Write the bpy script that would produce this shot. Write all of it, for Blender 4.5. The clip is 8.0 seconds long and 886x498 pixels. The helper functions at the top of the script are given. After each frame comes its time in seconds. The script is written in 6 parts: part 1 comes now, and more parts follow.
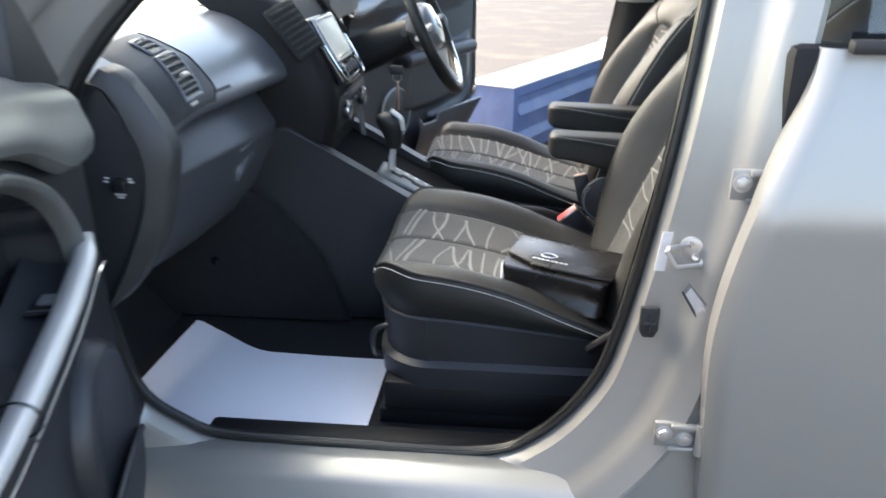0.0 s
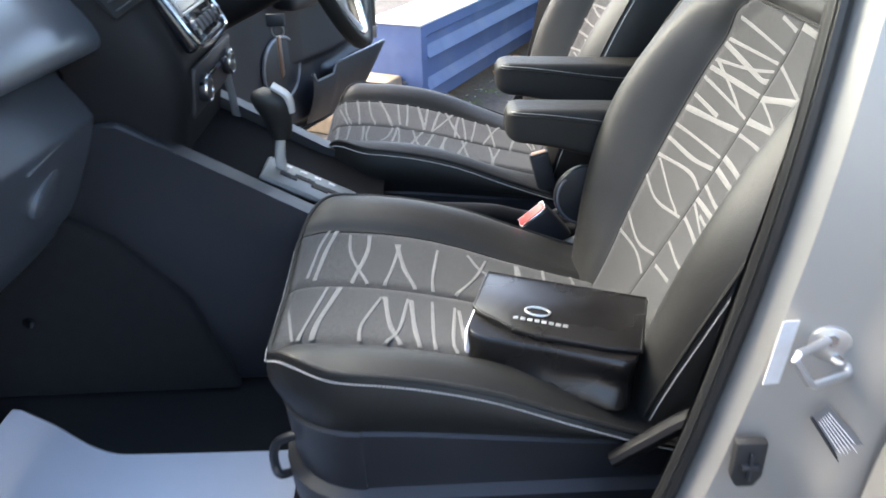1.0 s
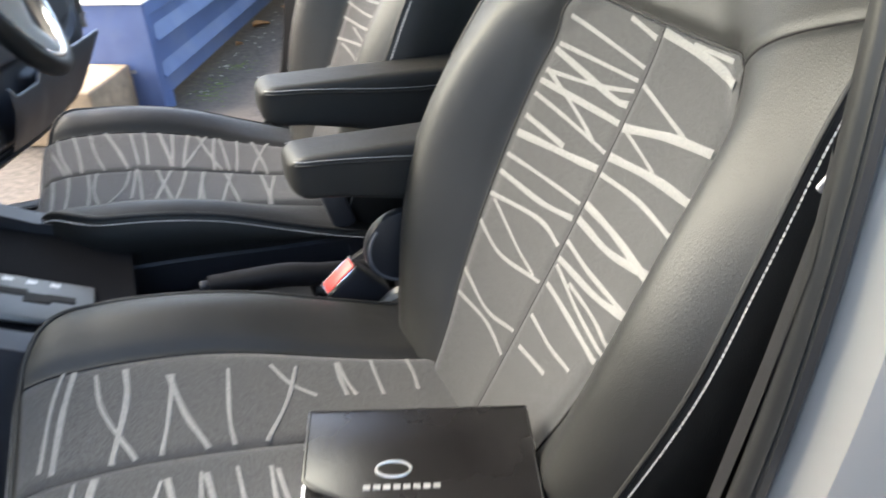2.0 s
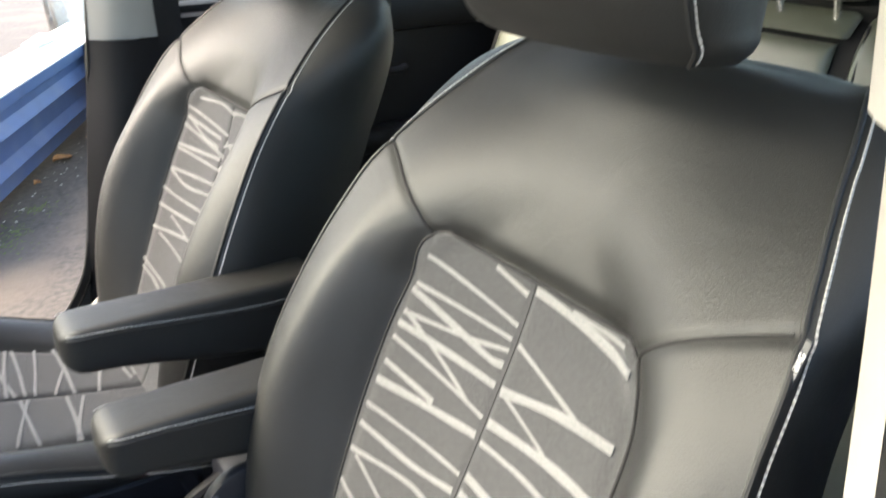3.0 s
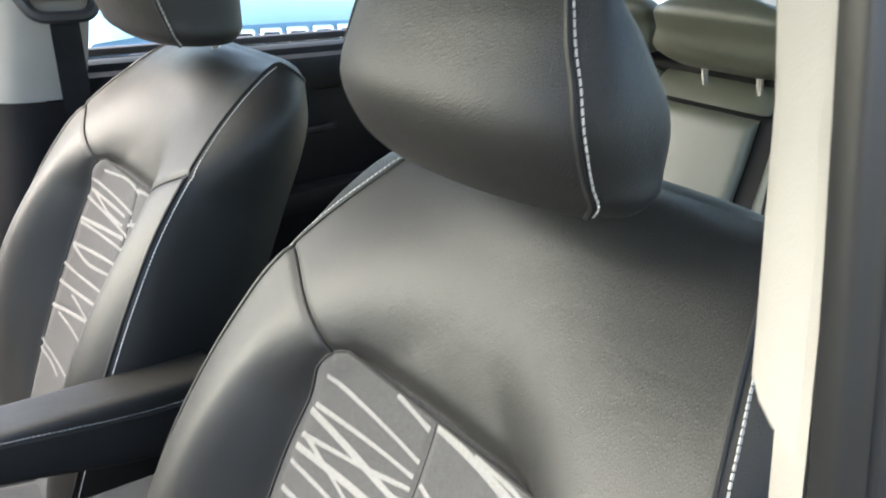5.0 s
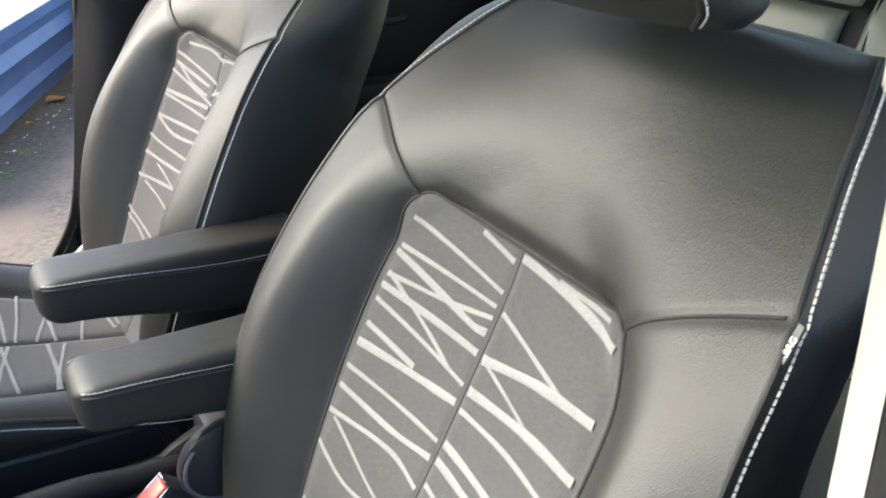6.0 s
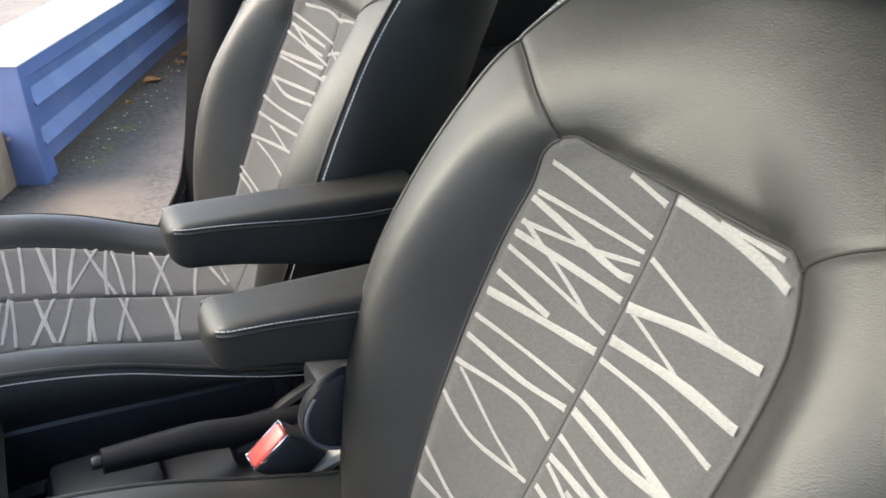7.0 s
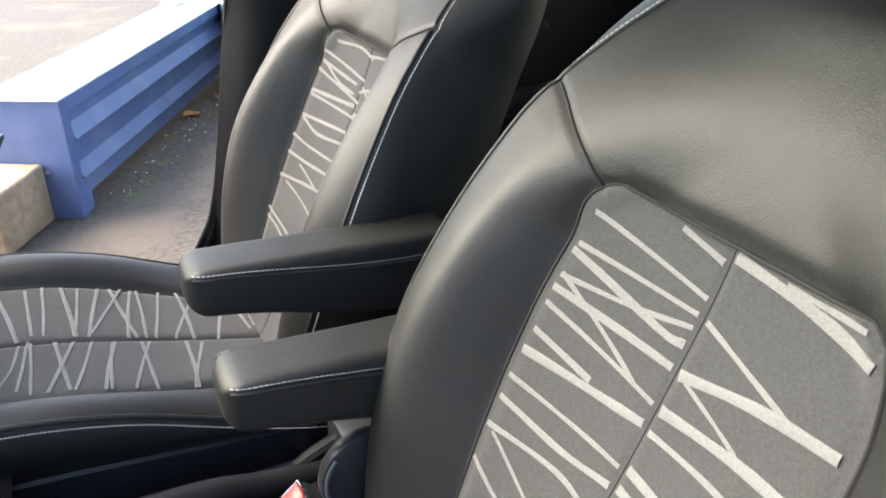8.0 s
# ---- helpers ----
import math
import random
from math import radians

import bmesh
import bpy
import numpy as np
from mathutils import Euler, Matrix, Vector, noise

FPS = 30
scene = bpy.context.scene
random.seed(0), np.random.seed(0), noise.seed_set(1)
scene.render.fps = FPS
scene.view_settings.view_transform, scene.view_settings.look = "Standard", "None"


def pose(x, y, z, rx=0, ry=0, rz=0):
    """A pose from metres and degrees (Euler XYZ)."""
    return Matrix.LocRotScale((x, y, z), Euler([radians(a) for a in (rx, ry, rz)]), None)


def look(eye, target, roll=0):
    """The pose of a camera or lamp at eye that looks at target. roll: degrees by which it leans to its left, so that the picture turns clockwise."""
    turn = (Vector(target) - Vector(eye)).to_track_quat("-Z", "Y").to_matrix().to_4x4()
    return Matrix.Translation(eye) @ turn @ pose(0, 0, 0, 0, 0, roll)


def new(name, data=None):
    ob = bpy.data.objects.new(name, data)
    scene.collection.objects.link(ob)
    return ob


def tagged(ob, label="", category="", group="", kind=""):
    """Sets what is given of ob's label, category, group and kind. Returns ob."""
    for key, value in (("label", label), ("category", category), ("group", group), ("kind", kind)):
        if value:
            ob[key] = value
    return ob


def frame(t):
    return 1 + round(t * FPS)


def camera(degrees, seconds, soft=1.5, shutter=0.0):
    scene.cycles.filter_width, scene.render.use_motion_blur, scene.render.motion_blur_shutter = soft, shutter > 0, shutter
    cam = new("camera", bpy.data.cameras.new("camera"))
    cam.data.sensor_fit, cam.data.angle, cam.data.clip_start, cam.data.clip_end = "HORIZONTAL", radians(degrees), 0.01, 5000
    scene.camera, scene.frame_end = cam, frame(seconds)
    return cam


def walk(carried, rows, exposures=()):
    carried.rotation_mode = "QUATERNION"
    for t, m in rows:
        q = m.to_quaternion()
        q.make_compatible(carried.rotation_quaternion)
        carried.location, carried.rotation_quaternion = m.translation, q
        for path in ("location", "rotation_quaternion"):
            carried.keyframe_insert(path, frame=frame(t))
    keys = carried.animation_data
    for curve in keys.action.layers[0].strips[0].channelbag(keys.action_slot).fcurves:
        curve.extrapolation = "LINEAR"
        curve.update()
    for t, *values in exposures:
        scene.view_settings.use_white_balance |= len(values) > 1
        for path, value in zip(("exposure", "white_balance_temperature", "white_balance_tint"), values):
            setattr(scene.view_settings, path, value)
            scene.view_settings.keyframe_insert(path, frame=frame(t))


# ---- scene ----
cam = camera(59.8, 8.0, soft=1.6, shutter=0.35)
PATH = [
    (0, (0.098, 0.295, 1.195), (-0.1, 2.131, 0.426), -0.3),
    (0.5, (0.074, 0.563, 1.149), (0.036, 2.357, 0.266), -0.7),
    (1, (0.021, 0.838, 1.134), (0.068, 2.608, 0.206), -1.5),
    (1.2, (0.019, 0.908, 1.136), (0.135, 2.662, 0.184), -2.1),
    (2.3, (0.049, 1.239, 1.163), (0.788, 2.758, 0.092), -1.3),
    (2.5, (0.055, 1.271, 1.185), (0.875, 2.784, 0.166), -0.9),
    (3, (0.094, 1.329, 1.239), (1.122, 2.812, 0.377), 0.0),
    (3.5, (0.151, 1.351, 1.285), (1.296, 2.82, 0.558), -0.4),
    (4, (0.221, 1.372, 1.314), (1.433, 2.809, 0.63), -1.4),
    (4.2, (0.224, 1.371, 1.317), (1.439, 2.8, 0.622), -1.2),
    (5.3, (0.148, 1.363, 1.28), (1.273, 2.782, 0.43), 2.5),
    (5.5, (0.139, 1.358, 1.273), (1.232, 2.774, 0.379), 2.2),
    (6, (0.115, 1.342, 1.234), (1.121, 2.777, 0.271), 2.2),
    (6.5, (0.086, 1.343, 1.21), (1.007, 2.815, 0.218), 1.7),
    (7, (0.062, 1.367, 1.187), (0.911, 2.889, 0.206), 1.0),
    (7.5, (0.075, 1.398, 1.163), (0.863, 2.971, 0.211), 0.6),
    (8, (0.091, 1.414, 1.178), (0.876, 3.013, 0.269), 0.2),
]
walk(cam, [(t, look(eye, target, roll)) for t, eye, target, roll in PATH], [(0.0, 2.9, 6950, 10), (0.5, 2.92, 6900, 10), (1.0, 3.05, 6500, 10), (2.5, 3.08, 6850, 10), (3.0, 3.18, 6850, 10), (4.0, 3.12, 6650, 10), (5.5, 3.22, 6500, 10), (6.0, 3.2, 6600, 10), (8.0, 3.02, 6750, 10)])

# ---- world and sun ----
SUN = (-0.62, 0.42, 0.66)
world = bpy.data.worlds.new("sky")
scene.world = world
world.use_nodes = True
wn = world.node_tree.nodes
sky = wn.new("ShaderNodeTexSky")
sky.sky_type, sky.sun_disc = "NISHITA", False
sky.sun_elevation = math.asin(Vector(SUN).normalized().z)
sky.sun_rotation = math.atan2(SUN[0], SUN[1])
sky.air_density, sky.dust_density = 1.0, 3.6
wn["Background"].inputs["Strength"].default_value = 0.15
world.node_tree.links.new(sky.outputs["Color"], wn["Background"].inputs["Color"])
sun = new("sun", bpy.data.lights.new("sun", "SUN"))
sun.data.energy, sun.data.angle, sun.data.color = 1.0, radians(50), (1.0, 0.94, 0.86)
sun.matrix_world = look(Vector(SUN) * 20, (0, 0, 0))


# ---- materials ----
def material(name, color, rough=0.5, metal=0.0, vary=0.15, scale=8.0, grain=0.0, grain_scale=300.0, coat=0.0,
             stain=None, stain_scale=2.0, transmission=0.0, sheen=0.0, spec=0.5, cells=False, stretch=None, wrinkle=0.0):
    m = bpy.data.materials.new(name)
    m.use_nodes = True
    nt = m.node_tree
    b = nt.nodes["Principled BSDF"]
    b.inputs["Roughness"].default_value = rough
    b.inputs["Metallic"].default_value = metal
    b.inputs["Coat Weight"].default_value = coat
    b.inputs["Coat Roughness"].default_value = 0.06
    b.inputs["Transmission Weight"].default_value = transmission
    b.inputs["Sheen Weight"].default_value = sheen
    b.inputs["Specular IOR Level"].default_value = spec
    tc = nt.nodes.new("ShaderNodeTexCoord")
    co = tc.outputs["Object"]
    if stretch:
        mp = nt.nodes.new("ShaderNodeMapping")
        mp.inputs["Scale"].default_value = stretch
        nt.links.new(co, mp.inputs["Vector"])
        co = mp.outputs["Vector"]
    nz = nt.nodes.new("ShaderNodeTexNoise")
    nz.inputs["Scale"].default_value, nz.inputs["Detail"].default_value = scale, 6
    nt.links.new(co, nz.inputs["Vector"])
    ramp = nt.nodes.new("ShaderNodeValToRGB")
    lo = [c * (1 - vary) for c in color]
    hi = [min(1, c * (1 + vary)) for c in color]
    ramp.color_ramp.elements[0].position, ramp.color_ramp.elements[1].position = 0.3, 0.7
    ramp.color_ramp.elements[0].color, ramp.color_ramp.elements[1].color = (*lo, 1), (*hi, 1)
    nt.links.new(nz.outputs["Fac"], ramp.inputs["Fac"])
    col = ramp.outputs["Color"]
    if stain:
        nz2 = nt.nodes.new("ShaderNodeTexNoise")
        nz2.inputs["Scale"].default_value, nz2.inputs["Detail"].default_value = stain_scale, 8
        nt.links.new(co, nz2.inputs["Vector"])
        r2 = nt.nodes.new("ShaderNodeValToRGB")
        r2.color_ramp.elements[0].position, r2.color_ramp.elements[1].position = 0.5, 0.68
        nt.links.new(nz2.outputs["Fac"], r2.inputs["Fac"])
        mix = nt.nodes.new("ShaderNodeMix")
        mix.data_type = "RGBA"
        mix.inputs["B"].default_value = (*stain, 1)
        nt.links.new(r2.outputs["Color"], mix.inputs["Factor"])
        nt.links.new(col, mix.inputs["A"])
        col = mix.outputs["Result"]
    nt.links.new(col, b.inputs["Base Color"])
    rr = nt.nodes.new("ShaderNodeMapRange")
    rr.inputs["To Min"].default_value, rr.inputs["To Max"].default_value = max(0.02, rough - 0.07), min(1, rough + 0.07)
    nt.links.new(nz.outputs["Fac"], rr.inputs["Value"])
    nt.links.new(rr.outputs["Result"], b.inputs["Roughness"])
    if grain:
        if cells:
            g = nt.nodes.new("ShaderNodeTexVoronoi")
            g.feature = "DISTANCE_TO_EDGE"
            g.inputs["Scale"].default_value = grain_scale
            out = g.outputs["Distance"]
        else:
            g = nt.nodes.new("ShaderNodeTexNoise")
            g.inputs["Scale"].default_value, g.inputs["Detail"].default_value = grain_scale, 3
            out = g.outputs["Fac"]
        nt.links.new(co, g.inputs["Vector"])
        bump = nt.nodes.new("ShaderNodeBump")
        bump.inputs["Strength"].default_value, bump.inputs["Distance"].default_value = grain, 0.002
        nt.links.new(out, bump.inputs["Height"])
        nt.links.new(bump.outputs["Normal"], b.inputs["Normal"])
        if wrinkle:
            soft = nt.nodes.new("ShaderNodeTexNoise")
            soft.inputs["Scale"].default_value, soft.inputs["Detail"].default_value, soft.inputs["Distortion"].default_value = 11, 4, 0.6
            dents = nt.nodes.new("ShaderNodeBump")
            dents.inputs["Strength"].default_value, dents.inputs["Distance"].default_value = wrinkle, 0.012
            nt.links.new(co, soft.inputs["Vector"])
            nt.links.new(soft.outputs["Fac"], dents.inputs["Height"])
            nt.links.new(dents.outputs["Normal"], bump.inputs["Normal"])
    return m


def woven(name, color, thread, scale):
    """Ribbed cloth: fine diagonal threads of two tones."""
    m = material(name, color, 0.85, vary=0.12, scale=14, sheen=0.15, spec=0.25)
    nt = m.node_tree
    b = nt.nodes["Principled BSDF"]
    tc = nt.nodes.new("ShaderNodeTexCoord")
    mp = nt.nodes.new("ShaderNodeMapping")
    mp.inputs["Rotation"].default_value = (0.45, 0.3, 0.5)
    mp.inputs["Scale"].default_value = (0.35, 0.35, 2.6)
    wv = nt.nodes.new("ShaderNodeTexNoise")
    wv.inputs["Scale"].default_value, wv.inputs["Detail"].default_value, wv.inputs["Roughness"].default_value = scale, 3, 0.7
    sharp = nt.nodes.new("ShaderNodeMapRange")
    sharp.inputs["From Min"].default_value, sharp.inputs["From Max"].default_value = 0.34, 0.66
    nt.links.new(tc.outputs["Object"], mp.inputs["Vector"])
    nt.links.new(mp.outputs["Vector"], wv.inputs["Vector"])
    nt.links.new(wv.outputs["Fac"], sharp.inputs["Value"])
    old = b.inputs["Base Color"].links[0].from_socket
    mix = nt.nodes.new("ShaderNodeMix")
    mix.data_type = "RGBA"
    mix.inputs["B"].default_value = (*thread, 1)
    nt.links.new(sharp.outputs["Result"], mix.inputs["Factor"])
    nt.links.new(old, mix.inputs["A"])
    nt.links.new(mix.outputs["Result"], b.inputs["Base Color"])
    bump = nt.nodes.new("ShaderNodeBump")
    bump.inputs["Strength"].default_value, bump.inputs["Distance"].default_value = 0.35, 0.001
    nt.links.new(sharp.outputs["Result"], bump.inputs["Height"])
    nt.links.new(bump.outputs["Normal"], b.inputs["Normal"])
    return m


def glass(name, tint=(0.9, 0.95, 0.93), clear=0.9):
    m = bpy.data.materials.new(name)
    m.use_nodes = True
    nt = m.node_tree
    nt.nodes.remove(nt.nodes["Principled BSDF"])
    tr, gl, mx = (nt.nodes.new(k) for k in ("ShaderNodeBsdfTransparent", "ShaderNodeBsdfGlossy", "ShaderNodeMixShader"))
    tr.inputs["Color"].default_value = (*(c * clear for c in tint), 1)
    gl.inputs["Roughness"].default_value = 0.02
    mx.inputs["Fac"].default_value = 0.07
    nt.links.new(tr.outputs["BSDF"], mx.inputs[1])
    nt.links.new(gl.outputs["BSDF"], mx.inputs[2])
    nt.links.new(mx.outputs["Shader"], nt.nodes["Material Output"].inputs["Surface"])
    return m


LEATHER = material("black_leather", (0.0095, 0.0100, 0.0092), 0.53, vary=0.2, scale=5, grain=0.22, grain_scale=520, cells=True, spec=0.5, wrinkle=0.14)
# Rear bench: black leather with the rear windows' light put into a paler olive.
REARLEATHER = material("window_lit_leather", (0.085, 0.088, 0.062), 0.45, vary=0.15, scale=5, grain=0.15, grain_scale=430, cells=True, spec=0.8)
PIPING = material("leather_piping", (0.012, 0.0125, 0.012), 0.55, grain=0.2, grain_scale=500, spec=0.4)
SEAM = material("dark_seam", (0.006, 0.006, 0.006), 0.8)
THREAD = material("pale_thread", (0.36, 0.36, 0.35), 0.8)
CLOTH = woven("grey_cloth", (0.026, 0.0265, 0.027), (0.056, 0.057, 0.058), 900)
STRIPE = woven("pale_stripe_cloth", (0.12, 0.12, 0.117), (0.205, 0.204, 0.199), 900)
PLASTIC = material("black_plastic", (0.018, 0.0195, 0.0235), 0.45, vary=0.2, scale=6, grain=0.10, grain_scale=700)
DASH = material("soft_dash_plastic", (0.095, 0.104, 0.12), 0.30, vary=0.15, scale=5, spec=1.0, grain=0.05, grain_scale=600, coat=1.0)
DASH.node_tree.nodes["Principled BSDF"].inputs["Coat Roughness"].default_value = 0.24
BLACKTRIM = material("dull_black_trim", (0.007, 0.007, 0.008), 0.6, vary=0.2, scale=6, spec=0.25, grain=0.10, grain_scale=700)
GLOVEBOX = material("glovebox_plastic", (0.06, 0.066, 0.078), 0.34, vary=0.15, scale=5, spec=0.7, grain=0.05, grain_scale=600)
LEDGE = material("grey_ledge", (0.105, 0.106, 0.10), 0.42, vary=0.08, scale=6, spec=0.6, grain=0.06, grain_scale=700)
# Blacker, duller plastic that carries shade in its colour.
DULL = material("shade_black_plastic", (0.006, 0.006, 0.007), 0.9, vary=0.2, spec=0.1)
GLOSS = material("gloss_black", (0.010, 0.011, 0.013), 0.12, coat=0.5)
TRIM = material("pale_grey_trim", (0.31, 0.30, 0.277), 0.6, vary=0.05, grain=0.15, grain_scale=800)
LINING = material("headlining", (0.74, 0.72, 0.67), 0.95, vary=0.06, grain=0.4, grain_scale=500)
CREAM = material("cream_plastic", (0.26, 0.245, 0.21), 0.5, vary=0.06)
SEALRUBBER = material("shiny_door_rubber", (0.012, 0.0125, 0.0125), 0.36, vary=0.2, spec=0.45)
RUBBER = material("black_rubber", (0.012, 0.012, 0.013), 0.6, vary=0.3)
SILVER = material("silver_paint", (0.285, 0.281, 0.266), 0.40, metal=0.45, vary=0.03, scale=3, grain=0.04, grain_scale=1500, coat=0.35)
SATIN = material("satin_silver_plastic", (0.56, 0.55, 0.52), 0.38, metal=0.3, vary=0.05)
CHROME = material("chrome", (0.75, 0.75, 0.75), 0.15, metal=1.0, vary=0.05)
STEEL = material("zinc_steel", (0.55, 0.55, 0.54), 0.38, metal=0.85, vary=0.12, scale=30)
CARPET = material("black_carpet", (0.007, 0.007, 0.008), 0.98, vary=0.35, scale=60, grain=0.8, grain_scale=500)
PAPER = material("white_paper", (0.80, 0.79, 0.84), 0.8, vary=0.03, scale=2)
RED = material("red_plastic", (0.55, 0.045, 0.04), 0.4, vary=0.08)
FRONTGREY = material("grey_trim_plastic", (0.034, 0.035, 0.036), 0.5, vary=0.12, grain=0.1, grain_scale=700)
TAN = material("tan_metal", (0.26, 0.14, 0.08), 0.4, metal=0.3)
GREYPLASTIC = material("grey_plastic", (0.13, 0.135, 0.14), 0.4)
SCREEN = material("glass_screen", (0.16, 0.18, 0.19), 0.15, vary=0.1)
LABEL = material("pale_sticker", (0.62, 0.61, 0.60), 0.5, vary=0.08, scale=60)
BLUE = material("blue_paint", (0.085, 0.13, 0.27), 0.5, vary=0.12, scale=9, grain=0.1, grain_scale=120, stain=(0.12, 0.16, 0.28), stain_scale=5)
WHITE = material("white_paint", (0.80, 0.79, 0.76), 0.55, vary=0.06, scale=7, stain=(0.62, 0.60, 0.55), stain_scale=4)
ASPHALT = material("asphalt", (0.060, 0.051, 0.042), 0.8, vary=0.5, scale=40, grain=1.0, grain_scale=110, stain=(0.098, 0.080, 0.061), stain_scale=1.9)
CONCRETE = material("sandstone_block", (0.34, 0.25, 0.16), 0.85, vary=0.25, scale=25, grain=0.8, grain_scale=160, stain=(0.22, 0.17, 0.11), stain_scale=7)
CARBLUE = material("pale_blue_paint", (0.09, 0.18, 0.25), 0.35, metal=0.3, vary=0.03, coat=0.8)
CARGREY = material("grey_car_paint", (0.30, 0.31, 0.33), 0.3, metal=0.5, vary=0.03, coat=0.8)
CARWHITE = material("white_car_paint", (0.75, 0.75, 0.73), 0.3, vary=0.03, coat=0.8)
DARKGLASS = material("dark_glass", (0.04, 0.055, 0.06), 0.05, vary=0.1, coat=0.5)
LEAF = material("brown_leaf", (0.42, 0.20, 0.07), 0.7, vary=0.3, scale=50)
MOSS = material("moss", (0.10, 0.13, 0.035), 0.95, vary=0.4, scale=60)
DEBRIS = material("pale_grit", (0.42, 0.40, 0.36), 0.9, vary=0.2)
GLASS = glass("window_glass", (0.88, 0.96, 0.90))
PLASTER = material("pale_plaster", (0.56, 0.53, 0.48), 0.9, vary=0.1, scale=1.5, grain=0.5, grain_scale=60)
WALLET = material("glossy_black_leather", (0.006, 0.0056, 0.0056), 0.27, vary=0.2, scale=9, grain=0.15, grain_scale=420, cells=True)


# ---- mesh helpers ----
def part(name, bm, mat, parent=None, label="", smooth=True):
    me = bpy.data.meshes.new(name)
    bmesh.ops.recalc_face_normals(bm, faces=bm.faces)
    bm.to_mesh(me)
    bm.free()
    me.materials.append(mat)
    if smooth:
        me.polygons.foreach_set("use_smooth", [True] * len(me.polygons))
        me.set_sharp_from_angle(angle=radians(38))
    ob = new(name, me)
    if parent:
        ob.parent = parent
    if label:
        ob["label"] = label
    return ob


def thing(name, label, category, group="", at=(0, 0, 0), kind=""):
    ob = new(name)
    ob.location = at
    ob.empty_display_size = 0.05
    return tagged(ob, label, category, group, kind)


def merged(*bms):
    out = bmesh.new()
    for b in bms:
        me = bpy.data.meshes.new("tmp")
        b.to_mesh(me)
        b.free()
        out.from_mesh(me)
        bpy.data.meshes.remove(me)
    return out


def grid(fn, us, vs, bm=None, close_u=False):
    bm = bm or bmesh.new()
    rows = [[bm.verts.new(fn(u, v)) for u in us] for v in vs]
    for a, b in zip(rows, rows[1:]):
        for i in range(len(us) - (0 if close_u else 1)):
            j = (i + 1) % len(us)
            bm.faces.new((a[i], a[j], b[j], b[i]))
    return bm


def loft(loops, cap=True, bm=None):
    bm = bm or bmesh.new()
    rows = [[bm.verts.new(p) for p in lp] for lp in loops]
    k = len(rows[0])
    for a, b in zip(rows, rows[1:]):
        for i in range(k):
            bm.faces.new((a[i], a[(i + 1) % k], b[(i + 1) % k], b[i]))
    if cap:
        bm.faces.new(rows[0])
        bm.faces.new(rows[-1])
    return bm


def rbox(x0, x1, y0, y1, z0, z1, r=0.01, seg=2, m=None):
    bm = bmesh.new()
    bmesh.ops.create_cube(bm, size=1)
    for v in bm.verts:
        v.co = Vector(((x0 + x1) / 2 + v.co.x * (x1 - x0), (y0 + y1) / 2 + v.co.y * (y1 - y0), (z0 + z1) / 2 + v.co.z * (z1 - z0)))
    if r:
        bmesh.ops.bevel(bm, geom=bm.edges[:], offset=r, segments=seg, affect="EDGES", profile=0.5)
    if m:
        bmesh.ops.transform(bm, matrix=m, verts=bm.verts)
    return bm


def prism(pts, axis, a, b, r=0.0, seg=2):
    """A closed outline of 2D points, pushed along an axis from a to b."""
    put = {"x": lambda p, t: (t, p[0], p[1]), "y": lambda p, t: (p[0], t, p[1]), "z": lambda p, t: (p[0], p[1], t)}[axis]
    bm = loft([[put(p, a) for p in pts], [put(p, b) for p in pts]])
    if r:
        bmesh.ops.bevel(bm, geom=bm.edges[:], offset=r, segments=seg, affect="EDGES", profile=0.5, clamp_overlap=True)
    return bm


def smooth_line(pts, n, closed=False):
    """Catmull-Rom line through 3D points, n steps a span."""
    p = [Vector(q) for q in pts]
    k = len(p)
    out = []
    for i in range(k if closed else k - 1):
        a = p[(i - 1) % k] if closed or i else p[0] * 2 - p[1]
        b, c = p[i], p[(i + 1) % k]
        d = p[(i + 2) % k] if closed or i + 2 < k else c * 2 - b
        for s in range(n):
            t = s / n
            out.append(0.5 * (2 * b + (c - a) * t + (2 * a - 5 * b + 4 * c - d) * t * t + (3 * b - a - 3 * c + d) * t ** 3))
    if not closed:
        out.append(p[-1])
    return out


def tube(pts, r, seg=8, closed=False, flat=1.0):
    p = [Vector(q) for q in pts]
    loops, side = [], None
    k = len(p)
    for i in range(k):
        a = p[(i - 1) % k] if closed or i else p[0]
        b = p[(i + 1) % k] if closed or i + 1 < k else p[-1]
        d = (b - a).normalized()
        if side is None:
            side = d.orthogonal().normalized()
        side = (side - d * side.dot(d)).normalized()
        up = d.cross(side)
        rr = r(i / max(1, k - 1)) if callable(r) else r
        loops.append([p[i] + (side * math.cos(t) + up * math.sin(t) * flat) * rr for t in (2 * math.pi * j / seg for j in range(seg))])
    if closed:
        loops.append(loops[0])
        return loft(loops, cap=False)
    return loft(loops)


def disc(center, normal, r, depth, seg=24, bevel=0.0):
    bm = bmesh.new()
    bmesh.ops.create_cone(bm, cap_ends=True, segments=seg, radius1=r, radius2=r, depth=depth)
    if bevel:
        bmesh.ops.bevel(bm, geom=[e for e in bm.edges if len(e.link_faces) == 2 and any(len(f.verts) > 4 for f in e.link_faces)], offset=bevel, segments=2, affect="EDGES", profile=0.5)
    m = Matrix.Translation(center) @ Vector(normal).to_track_quat("Z", "Y").to_matrix().to_4x4()
    bmesh.ops.transform(bm, matrix=m, verts=bm.verts)
    return bm


